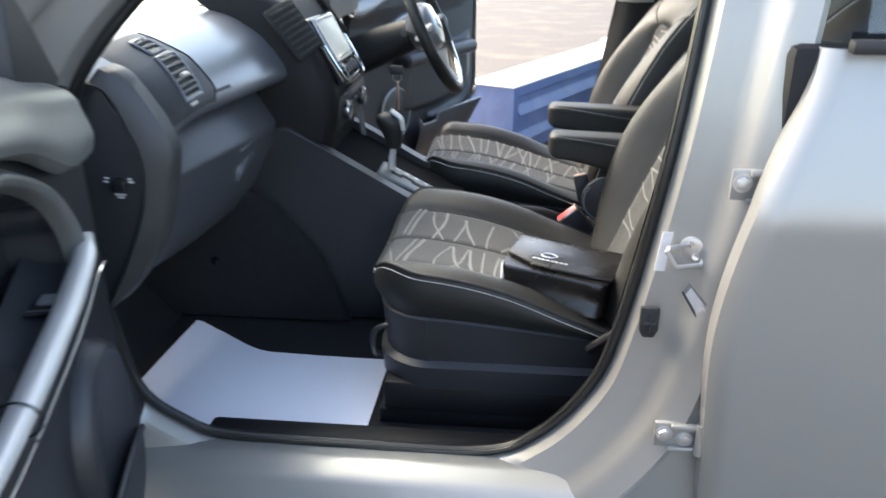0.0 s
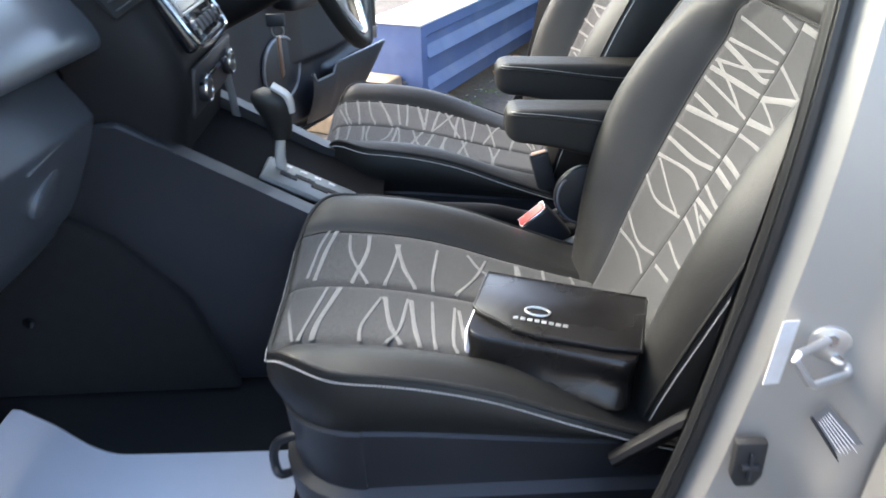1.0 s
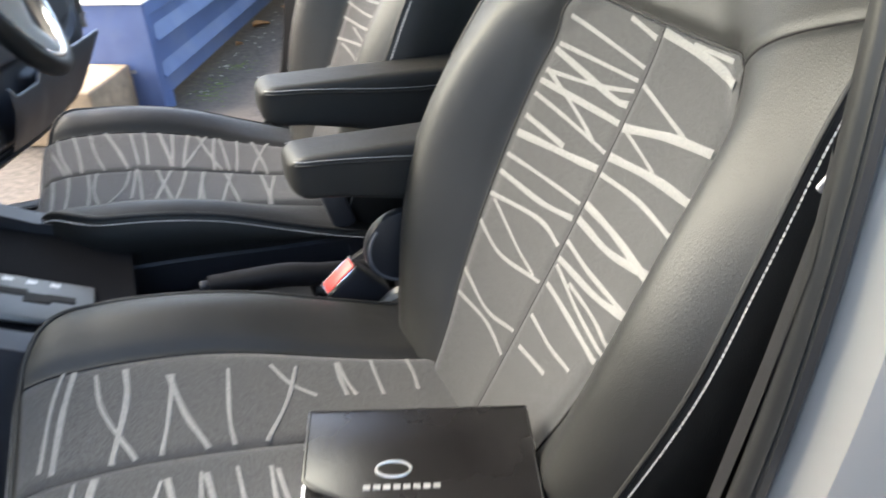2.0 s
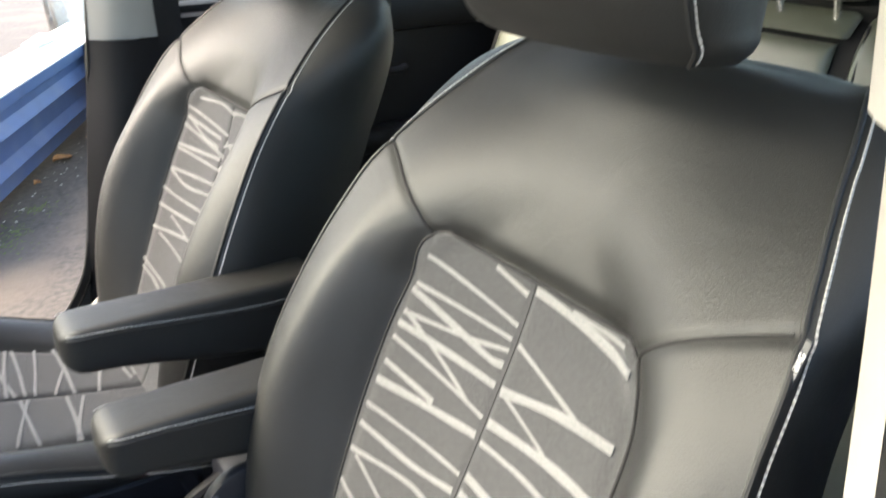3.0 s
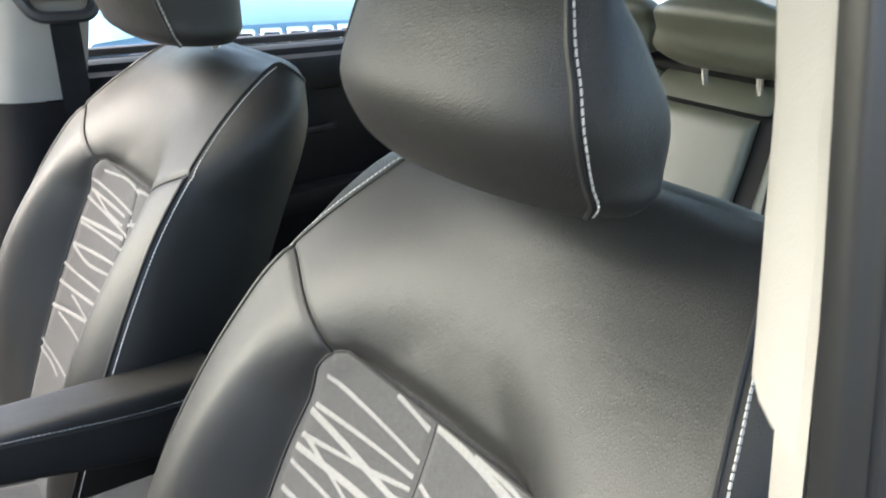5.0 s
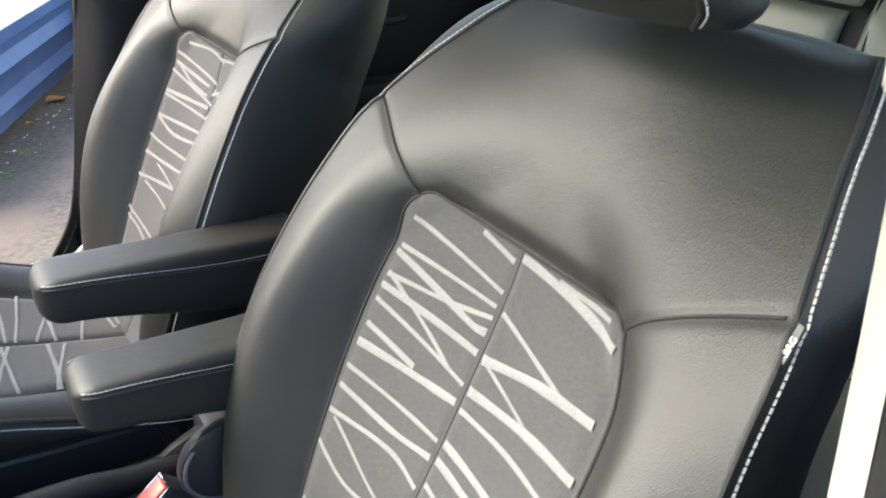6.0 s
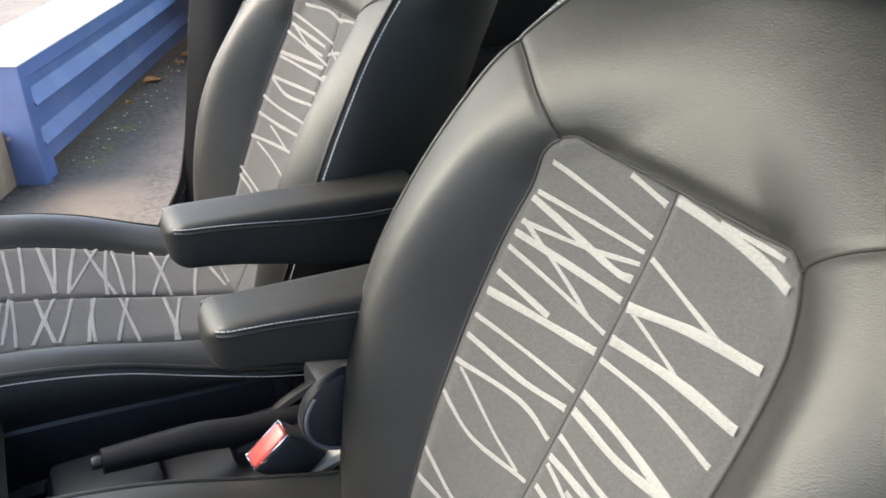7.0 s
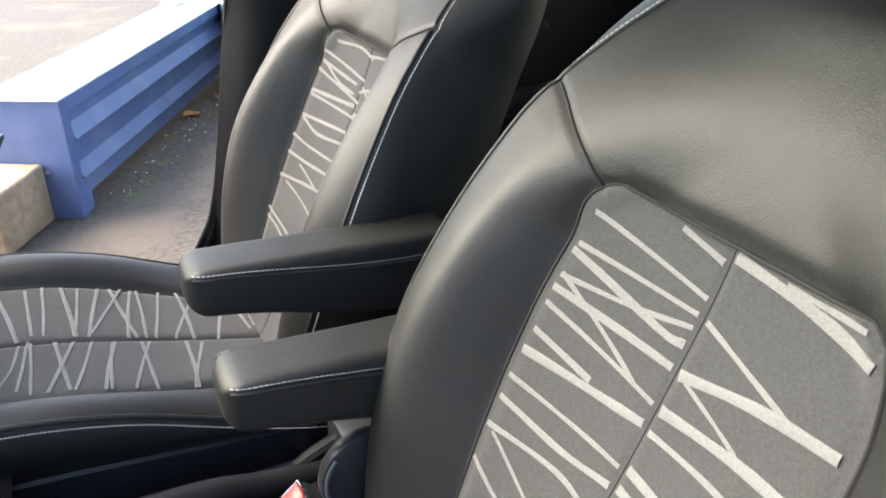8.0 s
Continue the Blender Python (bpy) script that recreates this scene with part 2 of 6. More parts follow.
def ring(center, normal, r, r2, seg=32, seg2=8, squash=1.0):
    m = Matrix.Translation(center) @ Vector(normal).to_track_quat("Z", "Y").to_matrix().to_4x4()
    return tube([m @ Vector((r * math.cos(t), squash * r * math.sin(t), 0)) for t in (2 * math.pi * i / seg for i in range(seg))], r2, seg2, closed=True)


def table(xs, ys):
    return lambda x: float(np.interp(x, xs, ys))


def eased(xs, ys):
    """Smooth curve through a table (cubic with even slopes)."""
    xs, ys = np.array(xs, float), np.array(ys, float)
    sl = np.gradient(ys, xs)

    def f(x):
        x = min(max(x, xs[0]), xs[-1])
        i = min(int(np.searchsorted(xs, x, "right")) - 1, len(xs) - 2)
        h = xs[i + 1] - xs[i]
        t = (x - xs[i]) / h
        return float((1 + 2 * t) * (1 - t) ** 2 * ys[i] + t * (1 - t) ** 2 * h * sl[i] + t * t * (3 - 2 * t) * ys[i + 1] + t * t * (t - 1) * h * sl[i + 1])
    return f


def sstep(a, b, x):
    t = min(max((x - a) / (b - a), 0), 1)
    return t * t * (3 - 2 * t)


def span(a, b, n):
    return [a + (b - a) * i / (n - 1) for i in range(n)]


def mirror(bm):
    """The same piece on the other side of the car."""
    for v in bm.verts:
        v.co.y = 2 * MID - v.co.y
        v.co.x += 0.055
    return bm


MID = 2.113

# ---- ground and yard ----
ground = part("ground", grid(lambda u, v: (u, v, 0), [-400, -40, -8, -3, 0, 3, 8, 40, 400], [-400, -40, -8, 0, 3, 6, 9, 15, 40, 400]), ASPHALT)
tagged(ground, "worn grey asphalt yard with paler dusty patches", "ground", kind="structure")

BD = Vector((0.46, 0.888, 0)).normalized()      # along the barrier
BN = Vector((BD.y, -BD.x, 0))                   # towards the car
B0 = Vector((0.04, 4.27, 0))


def barrier():
    b = thing("barrier_wall", "low blue-painted ribbed steel barrier with a white top on the asphalt", "barrier", at=B0)
    length, depth = 5.2, 0.28

    def put(d, z, s):
        return BD * s + BN * d + Vector((0, 0, z))
    prof = [(-0.012, 0.06), (-0.012, 0.125), (0.012, 0.14), (-0.018, 0.185), (-0.02, 0.27), (0.012, 0.285), (-0.018, 0.335), (-0.02, 0.372), (0.0, 0.385), (0.0, 0.432),
            (-depth, 0.432), (-depth, 0.06)]
    part("ribbed_panel", loft([[put(d, z, s) for d, z in prof] for s in (0.05, length)]), BLUE, b, "blue ribbed steel panel", smooth=False)
    part("end_plate", prism_box(put, -depth - 0.002, 0.004, 0.0, 0.436, -0.002, 0.052), BLUE, b, "flat blue end plate", smooth=False)
    part("top_cap", prism_box(put, -depth - 0.006, 0.006, 0.434, 0.444, -0.008, length), WHITE, b, "white-painted flat top", smooth=False)
    part("foot", prism_box(put, -0.05, -0.004, 0.0, 0.07, 0.05, 0.11), BLUE, b, smooth=False)
    for d, z in ((-0.09, 0.18), (-0.2, 0.18)):
        part("bolt", disc(put(d, z, -0.004), BD, 0.008, 0.008, 10), STEEL, b)
    return b


def prism_box(put, d0, d1, z0, z1, s0, s1):
    bm = bmesh.new()
    bmesh.ops.create_cube(bm, size=1)
    for v in bm.verts:
        v.co = put(d0 if v.co.x < 0 else d1, z0 if v.co.z < 0 else z1, s0 if v.co.y < 0 else s1)
    bmesh.ops.bevel(bm, geom=bm.edges[:], offset=0.003, segments=1, affect="EDGES")
    return bm


barrier()
# Unseen wall, added behind the camera as a pale backdrop for light and reflections.
closing_wall = part("unseen_wall", merged(rbox(-30, 30, -14.7, -14.45, 0, 2.6, 0.0), rbox(-30, 30, -14.47, -14.40, 0, 0.35, 0.0)), PLASTER)
tagged(closing_wall, "unseen pale wall added to close the yard and throw back light", "wall", kind="structure")

# ---- the car's shell ----
body = thing("car", "silver hatchback with its front doors open, on the asphalt", "car", at=(0, 0, 0))


def yside(z):
    """Inner face of the near body side, leaning in above the waist."""
    return 1.38 + 0.185 * max(0.0, z - 0.95)


OPEN = [(-0.585, 0.62), (-0.551, 0.47), (-0.475, 0.405), (-0.40, 0.382), (-0.2, 0.378), (0.04, 0.380), (0.137, 0.423), (0.215, 0.517), (0.252, 0.621),
        (0.297, 0.861), (0.325, 1.059), (0.345, 1.25), (0.335, 1.41), (0.26, 1.485), (0.08, 1.475), (-0.17, 1.36), (-0.42, 1.15), (-0.57, 0.98), (-0.61, 0.80)]
LOOP = smooth_line([(x, yside(z), z - 0.008) for x, z in OPEN], 8, closed=True)


def outward(i):
    a, b = LOOP[i - 1], LOOP[(i + 1) % len(LOOP)]
    d = (b - a)
    d.y = 0
    d.normalize()
    return Vector((d.z, 0, -d.x))


def surround(offsets, keep=lambda p: True):
    """A band that follows the door opening: rows of (distance outwards, y)."""
    bm = bmesh.new()
    rows = []
    for i, p in enumerate(LOOP):
        o = outward(i)
        rows.append([bm.verts.new((p.x + o.x * d, p.y + dy, p.z + o.z * d)) for d, dy in offsets])
    k = len(rows)
    for i in range(k):
        if not keep(LOOP[i]):
            continue
        a, b = rows[i], rows[(i + 1) % k]
        for j in range(len(offsets) - 1):
            bm.faces.new((a[j], a[j + 1], b[j + 1], b[j]))
    bmesh.ops.delete(bm, geom=[v for v in bm.verts if not v.link_faces], context="VERTS")
    return bm


JAMB = [(0.006, 0.012), (0.011, -0.008), (0.020, -0.030), (0.034, -0.038), (0.058, -0.046), (0.072, -0.056), (0.082, -0.075), (0.094, -0.088), (0.112, -0.094), (0.121, -0.099), (0.130, -0.093)]
SEALP = [(-0.005, 0.006), (-0.0068, 0.001), (-0.0060, -0.003), (-0.0046, -0.0043), (-0.0041, -0.0070), (-0.0030, -0.0064), (-0.0021, -0.0088), (0.0025, -0.0106), (0.0072, -0.0088), (0.011, -0.003), (0.011, 0.008)]
for far in (False, True):
    fix = mirror if far else (lambda b: b)
    part("door_frame", fix(surround(JAMB)), SILVER, body, "silver-painted door jamb")
    part("pillar_panel", fix(surround([(0.128, -0.0935), (0.150, -0.090), (0.215, -0.090)], lambda p: p.x > 0.06 and p.z < 1.02)), SILVER, body, "silver-painted inner pillar panel")
    part("door_seal", fix(surround(SEALP + SEALP[:1])), SEALRUBBER, body, "black rubber door seal")
    part("pillar_strip", fix(surround([(0.0150, -0.015), (0.0160, -0.0175), (0.0172, -0.0195), (0.0180, -0.0215)], lambda p: p.x > 0.29 and p.z > 1.06)), RUBBER, body, "thin black strip on the pillar edge")
    sill = [(1.42, 0.36), (1.34, 0.368), (1.30, 0.355), (1.268, 0.325), (1.245, 0.27), (1.235, 0.21), (1.26, 0.165), (1.42, 0.16)]
    part("sill", fix(prism(sill, "x", -0.72, 1.45, 0.008)), SILVER, body, "silver-painted sill")
    # inner sill trim
    part("scuff_plate", fix(rbox(-0.45, 0.12, 1.385, 1.435, 0.340, 0.372, 0.01)), BLACKTRIM, body, "black plastic scuff plate")

# floor, firewall, roof, rear
part("floor_pan", rbox(-1.05, 1.86, 1.36, 2.866, 0.20, 0.312, 0.0), CARPET, body, "black carpet floor")
part("toe_board", prism([(-1.08, 0.30), (-0.72, 0.30), (-0.98, 0.62), (-1.08, 0.95)], "y", 1.33, 2.896), CARPET, body, "black carpeted toe board")
part("bulkhead", rbox(-1.12, -1.08, 1.25, 2.976, 0.2, 0.98, 0.0), PLASTIC, body)
roof_x = eased([-0.35, -0.1, 0.3, 0.9, 1.5, 2.0], [1.47, 1.535, 1.575, 1.585, 1.56, 1.50])
part("roof", merged(grid(lambda y, x: (x, y, roof_x(x) + 0.012 - 0.09 * ((y - MID) / 0.62) ** 4 * 0.6), span(1.47, 2.756, 21), span(-0.04, 1.83, 25))), SILVER, body)
part("headlining", grid(lambda y, x: (x, y, roof_x(x) - 0.03 - 0.09 * ((y - MID) / 0.62) ** 4 * 0.6), span(1.45, 2.776, 21), span(-0.04, 1.83, 25)), LINING, body, "pale grey cloth headlining")
for far in (False, True):
    fix = mirror if far else (lambda b: b)
    low = (lambda b: bmesh.ops.translate(b, verts=b.verts, vec=(0, 0, -0.036)) or mirror(b)) if far else (lambda b: b)
    part("roof_rail", fix(grid(lambda t, x: (x, 1.385 + 0.16 * (roof_x(x) - 1.08) + 0.07 * t, roof_x(x) - 0.095 + 0.06 * t), span(0, 1, 4), span(-0.2, 1.83, 25))), TRIM, body)
    part("a_pillar", fix(tube(smooth_line([(-0.72, 1.345, 0.93), (-0.60, 1.39, 1.04), (-0.40, 1.44, 1.22), (-0.12, 1.47, 1.43), (0.02, 1.48, 1.50)], 6), 0.042, 10, flat=0.7)), PLASTIC, body, "dark grey pillar trim")
    part("a_pillar_skin", fix(tube(smooth_line([(-0.80, 1.285, 0.93), (-0.66, 1.325, 1.05), (-0.46, 1.385, 1.23), (-0.18, 1.425, 1.44)], 6), 0.033, 10)), SILVER, body)
    # rear door and rear body side
    lead = eased([0.3, 0.45, 0.72, 0.87, 1.03, 1.2, 1.5], [0.386, 0.377, 0.366, 0.393, 0.447, 0.462, 0.475])
    skin = eased([0.30, 0.42, 0.55, 0.70, 0.80, 0.845, 0.858, 0.87, 0.95, 1.06], [1.268, 1.250, 1.238, 1.228, 1.222, 1.2195, 1.2195, 1.222, 1.243, 1.274])
    roll = lambda x, z: 0.016 * (1 - min(1, (x - lead(z)) / 0.030)) ** 2
    part("rear_door_skin", low(merged(
        grid(lambda x, z: (lead(z) + x, skin(z) + roll(lead(z) + x, z), z), [0, 0.003, 0.007, 0.012, 0.018, 0.024, 0.031] + span(0.05, 0.94, 12), span(0.30, 1.06, 60)),
        grid(lambda t, z: (lead(z) - 0.001 * math.sin(math.pi * t), skin(z) + 0.016 + 0.034 * t, z), span(0, 1, 4), span(0.30, 1.06, 60)))),
        SILVER, body, "silver-painted rear door")
    part("quarter_panel", fix(grid(lambda x, z: (x, skin(min(z, 1.06)), z), span(1.34, 1.92, 8), span(0.22, 1.08, 12))), SILVER, body)
    part("rear_door_window_trim", low(rbox(0.47, 1.34, 1.240, 1.262, 1.058, 1.074, 0.004)), RUBBER, body)
    for x0, x1, z1, nm in ((0.49, 1.19, 1.46, "rear_door_window"), (1.222, 1.46, 1.43, "quarter_window")):
        w = part(nm, low(grid(lambda x, z: (x, 1.262 + 0.18 * (z - 1.08), z), (x0, x1), (1.08, z1))), GLASS, body, "clear side window")
        w.visible_shadow = False
    part("window_divider", fix(prism([(1.19, 1.05), (1.222, 1.05), (1.245, 1.47), (1.213, 1.47)], "y", 1.268, 1.33, 0.004)), RUBBER, body)
    part("rear_pillar", fix(prism([(1.46, 0.98), (1.83, 0.98), (1.76, 1.5), (1.49, 1.5)], "y", 1.285, 1.40, 0.012)), TRIM, body, "pale grey rear pillar trim")
    # inner side of the rear door
    part("rear_door_trim", low(merged(rbox(0.42, 1.36, 1.29, 1.345, 0.32, 1.062, 0.015), rbox(0.44, 1.34, 1.30, 1.37, 0.965, 1.045, 0.02), rbox(0.6, 1.2, 1.34, 1.41, 0.70, 0.76, 0.02))), BLACKTRIM, body, "black plastic door trim")
    part("rear_door_pull", fix(merged(tube(smooth_line([(0.80, 1.37, 0.845), (0.84, 1.395, 0.85), (0.95, 1.395, 0.852), (0.99, 1.37, 0.85)], 5), 0.009))), BLACKTRIM, body)
    # B pillar trims
    bx = lambda z: float(np.interp(z, [0.4, 0.62, 0.86, 1.06, 1.25, 1.45], [0.23, 0.262, 0.305, 0.335, 0.357, 0.352]))
    part("pillar_trim_upper", fix(grid(lambda t, z: (bx(z) - 0.012 + 0.15 * t, yside(z) + 0.008 + 0.037 * math.sin(min(1, t * 2.2) * 1.57), z), [0, 0.03, 0.08, 0.14, 0.2, 0.3, 0.45, 0.7, 1], span(0.985, 1.50, 12))), TRIM, body, "pale grey pillar trim")
    part("pillar_cover", fix(grid(lambda t, z: (bx(z) - 0.008 + 0.11 * t, yside(z) + 0.010 + 0.040 * math.sin(min(1, t * 2.2) * 1.57), z), [0, 0.03, 0.08, 0.14, 0.2, 0.3, 0.45, 0.7, 1], span(1.165, 1.45, 8))), TRIM, body)
    part("pillar_slider_cover", fix(grid(lambda t, z: (bx(z) - 0.002 + 0.10 * t, yside(z) + 0.012 + 0.043 * math.sin(min(1, t * 2.2) * 1.57), z), [0, 0.03, 0.08, 0.14, 0.2, 0.3, 0.45, 0.7, 1], span(1.302, 1.45, 8))), TRIM, body)
    part("pillar_trim_lower", fix(grid(lambda t, z: (bx(z) - 0.014 + 0.16 * t, yside(z) + 0.006 + 0.050 * math.sin(min(1, t * 2.2) * 1.57), z), [0, 0.03, 0.08, 0.14, 0.2, 0.3, 0.45, 0.7, 1], span(0.36, 0.985, 16))), BLACKTRIM, body, "black lower pillar trim")
    # front wing and inner footwell side
    part("wing", fix(merged(grid(lambda x, z: (x, 1.245 + 0.03 * abs(z - 0.7), z), span(-1.9, -0.66, 6), span(0.35, 0.95, 8)))), SILVER, body)
    part("kick_panel", fix(prism([(-1.06, 0.30), (-0.57, 0.30), (-0.54, 0.42), (-0.60, 0.62), (-0.60, 0.93), (-1.06, 0.93)], "y", 1.33, 1.40, 0.012)), PLASTIC, body)
    part("hinge_pillar", fix(prism([(-0.74, 0.3), (-0.60, 0.3), (-0.62, 0.95), (-0.76, 0.95)], "y", 1.262, 1.33, 0.012)), SILVER, body)

ws = part("windscreen", grid(lambda t, y: (-1.02 + 1.02 * t + 0.10 * ((y - MID) / 0.7) ** 2 * (1 - t), y, 0.97 + 0.555 * t), span(0, 1, 3), span(1.43, 2.80, 13)), GLASS, body)
ws.visible_shadow = False
part("bonnet", grid(lambda x, y: (x, y, 0.93 - 0.10 * ((x + 1.05) / 0.9) ** 2 - 0.08 * ((y - MID) / 0.8) ** 4), span(-1.95, -1.05, 8), span(1.26, 2.966, 14)), SILVER, body)
part("nose", rbox(-2.0, -1.9, 1.3, 2.926, 0.25, 0.80, 0.03), SILVER, body)
tail = part("tailgate_lower", rbox(1.82, 1.92, 1.36, 2.866, 0.25, 1.06, 0.02), PLASTIC, body)
tw = part("tailgate_window", grid(lambda t, y: (1.87 - 0.12 * t, y, 1.06 + 0.41 * t), span(0, 1, 2), span(1.42, 2.806, 2)), GLASS, body)
tw.visible_shadow = False
part("parcel_shelf", rbox(1.46, 1.82, 1.42, 2.806, 0.985, 1.005, 0.006), BLACKTRIM, body, "black parcel shelf")
for wx in (-1.25, 1.35):
    for wy in (1.30, 2.93):
        t = part("wheel", ring((wx, wy, 0.31), (0, 1, 0), 0.235, 0.075, 36, 10), RUBBER, body, "black road wheel")
        part("rim", disc((wx, wy, 0.31), (0, 1, 0), 0.21, 0.10, 28, 0.02), SATIN, t)

# ---- front seats ----
RECLINE = radians(26.5)
S_UP = Vector((math.sin(RECLINE), 0, math.cos(RECLINE)))
S_N = Vector((-math.cos(RECLINE), 0, math.sin(RECLINE)))
S_0 = Vector((0.48, 0, 0.92))
half_w = eased([-0.46, -0.40, -0.30, -0.19, -0.10, 0.0, 0.05, 0.10, 0.16, 0.20, 0.225, 0.24], [0.205, 0.222, 0.248, 0.263, 0.256, 0.240, 0.231, 0.214, 0.190, 0.174, 0.161, 0.152])
pipe_w = eased([-0.46, -0.40, -0.30, -0.19, -0.08, 0.0, 0.05, 0.08, 0.15, 0.20, 0.225, 0.24], [0.012, 0.030, 0.052, 0.066, 0.067, 0.060, 0.05, 0.040, 0.010, -0.018, -0.036, -0.05])
mid_w = eased([-0.46, -0.30, -0.10, 0.0, 0.04, 0.09, 0.14, 0.19, 0.22, 0.235, 0.24], [0.004, 0.0, 0.0, 0.006, 0.013, 0.017, 0.013, 0.001, -0.018, -0.038, -0.058])
crest = eased([-0.46, -0.40, -0.30, -0.19, -0.08, 0.0, 0.05, 0.08, 0.15, 0.20, 0.225, 0.24], [0.024, 0.044, 0.074, 0.090, 0.082, 0.064, 0.050, 0.040, 0.010, -0.016, -0.036, -0.06])
swell = eased([-0.46, -0.10, 0.03, 0.055, 0.095, 0.135, 0.172, 0.20, 0.222, 0.24], [0.014, 0.014, 0.012, 0.014, 0.032, 0.050, 0.057, 0.050, 0.034, 0.016])
ins_half = eased([-0.46, -0.38, -0.336, -0.237, -0.149, -0.065, -0.02, 0.0], [0.098, 0.113, 0.124, 0.140, 0.147, 0.145, 0.139, 0.136])
INS_TOP = 0.020


def ins_edge(v):
    """Half width of the cloth panel, with rounded upper corners."""
    r = 0.034
    e = ins_half(v)
    if v > INS_TOP - r:
        t = min(1, (v - (INS_TOP - r)) / r)
        e = e - r + r * math.sqrt(max(0, 1 - t * t))
        if v > INS_TOP:
            e = 0
    return e


def seam_v(a):
    return 0.002 + 0.070 * (max(0, a - 0.122) / 0.098) ** 0.7


def back_w(y, v):
    h, a = half_w(v), abs(y)
    ei = ins_half(min(v, 0))
    c, k, p = mid_w(v), crest(v), pipe_w(v)
    pk = 0.80 * h
    if a < pk:
        lo = ei * (1 - sstep(-0.05, 0.12, v))
        dish = 0.018 * (a / 0.145) ** 2 if v < 0.0 else 0.018 * (a / 0.145) ** 2 * (1 - sstep(0.0, 0.12, v))
        t = sstep(lo * 0.92, pk, a)
        w = (c + dish) * (1 - t) + k * t
    else:
        w = k + (p - k) * ((a - pk) / (h - pk)) ** 2
    # pinched edge round the cloth panel
    if v < 0.06:
        d = min(abs(a - ins_edge(v)) if v < INS_TOP else 9, math.hypot(max(0, a - ins_half(0) + 0.034), v - INS_TOP) if v >= INS_TOP - 0.002 else 9)
        w -= 0.0045 * math.exp(-(d / 0.008) ** 2)
    # seam from the panel's corner to the piping
    if a > 0.118 and -0.02 < v < 0.11:
        w -= 0.0032 * math.exp(-((v - seam_v(a)) / 0.0045) ** 2) * sstep(0.118, 0.13, a)
    return w


def back_pt(y, v, lift=0.0):
    p = S_0 + S_UP * v + S_N * (back_w(y, v) + lift)
    return Vector((p.x, y, p.z))


cush_mid = eased([-0.186, -0.18, -0.168, -0.145, -0.10, -0.035, 0.05, 0.15, 0.25, 0.36], [0.570, 0.586, 0.599, 0.606, 0.607, 0.600, 0.582, 0.555, 0.530, 0.505])
cush_pipe = eased([-0.186, -0.15, -0.08, -0.02, 0.08, 0.18, 0.27, 0.36], [0.606, 0.636, 0.637, 0.630, 0.606, 0.566, 0.532, 0.508])
cush_crest = eased([-0.186, -0.15, -0.08, -0.02, 0.08, 0.18, 0.27, 0.36], [0.604, 0.638, 0.643, 0.638, 0.614, 0.572, 0.534, 0.510])
CX0, CX1 = -0.170, 0.36


def cush_half(x, wide):
    r = 0.11
    t = min(max((CX0 + r - x) / r, 0), 1)
    return wide - r + r * math.sqrt(max(0, 1 - t * t))


def cush_z(y, x, wide):
    a = abs(y)
    h = max(cush_half(x, wide), 0.02)
    c, k, p = cush_mid(x), cush_crest(x), cush_pipe(x)
    ei = 0.152 - 0.03 * sstep(0.0, 0.3, x)
    pk = 0.88 * wide
    if a < pk:
        t = sstep(ei * 0.9, pk, a)
        z = (c + 0.010 * (a / 0.15) ** 2) * (1 - t) + k * t
    else:
        z = k + (p - k) * ((a - pk) / (wide - pk)) ** 2
    z -= 0.006 * math.exp(-((a - ei) / 0.008) ** 2) * sstep(-0.18, -0.16, x)
    z -= 0.003 * math.exp(-(y / 0.006) ** 2)
    return z


def ribbon(pt, path, half):
    """A raised woven stripe along a path of (y, v) on a surface."""
    bm = bmesh.new()
    rows = []
    for i, (y, v) in enumerate(path):
        a, b = path[max(0, i - 1)], path[min(len(path) - 1, i + 1)]
        d = Vector((b[0] - a[0], b[1] - a[1])).normalized()
        nx, ny = -d.y, d.x
        wd = 0.86 * half * (1 + 0.10 * math.sin(i * 0.35 + half * 2900))
        rows.append([bm.verts.new(pt(y + nx * wd * s, v + ny * wd * s, lf)) for s, lf in ((-1, 0.0003), (-0.8, 0.0009), (0.8, 0.0009), (1, 0.0003))])
    for a, b in zip(rows, rows[1:]):
        for j in range(3):
            bm.faces.new((a[j], a[j + 1], b[j + 1], b[j]))
    return bm


def bent(nums, n=14):
    """A soft line through two or three (y, v) pairs."""
    p = [Vector((nums[i], nums[i + 1], 0)) for i in range(0, len(nums), 2)]
    return [(q.x, q.y) for q in smooth_line(p, n)]


STRIPES_A = [
    (0.124, -0.01, 0.004, -0.024, 0.0025), (0.131, -0.04, 0.005, -0.037, 0.0025), (0.134, -0.047, 0.032, -0.062, 0.004, -0.061, 0.004),
    (0.134, -0.071, 0.06, -0.06, 0.004, -0.047, 0.0025), (0.136, -0.083, 0.004, -0.08, 0.004), (0.133, -0.069, 0.062, -0.095, 0.028, -0.108, 0.0025),
    (0.136, -0.098, 0.004, -0.111, 0.0025), (0.135, -0.124, 0.064, -0.13, 0.0035), (0.137, -0.145, 0.054, -0.135, 0.004, -0.128, 0.0045),
]
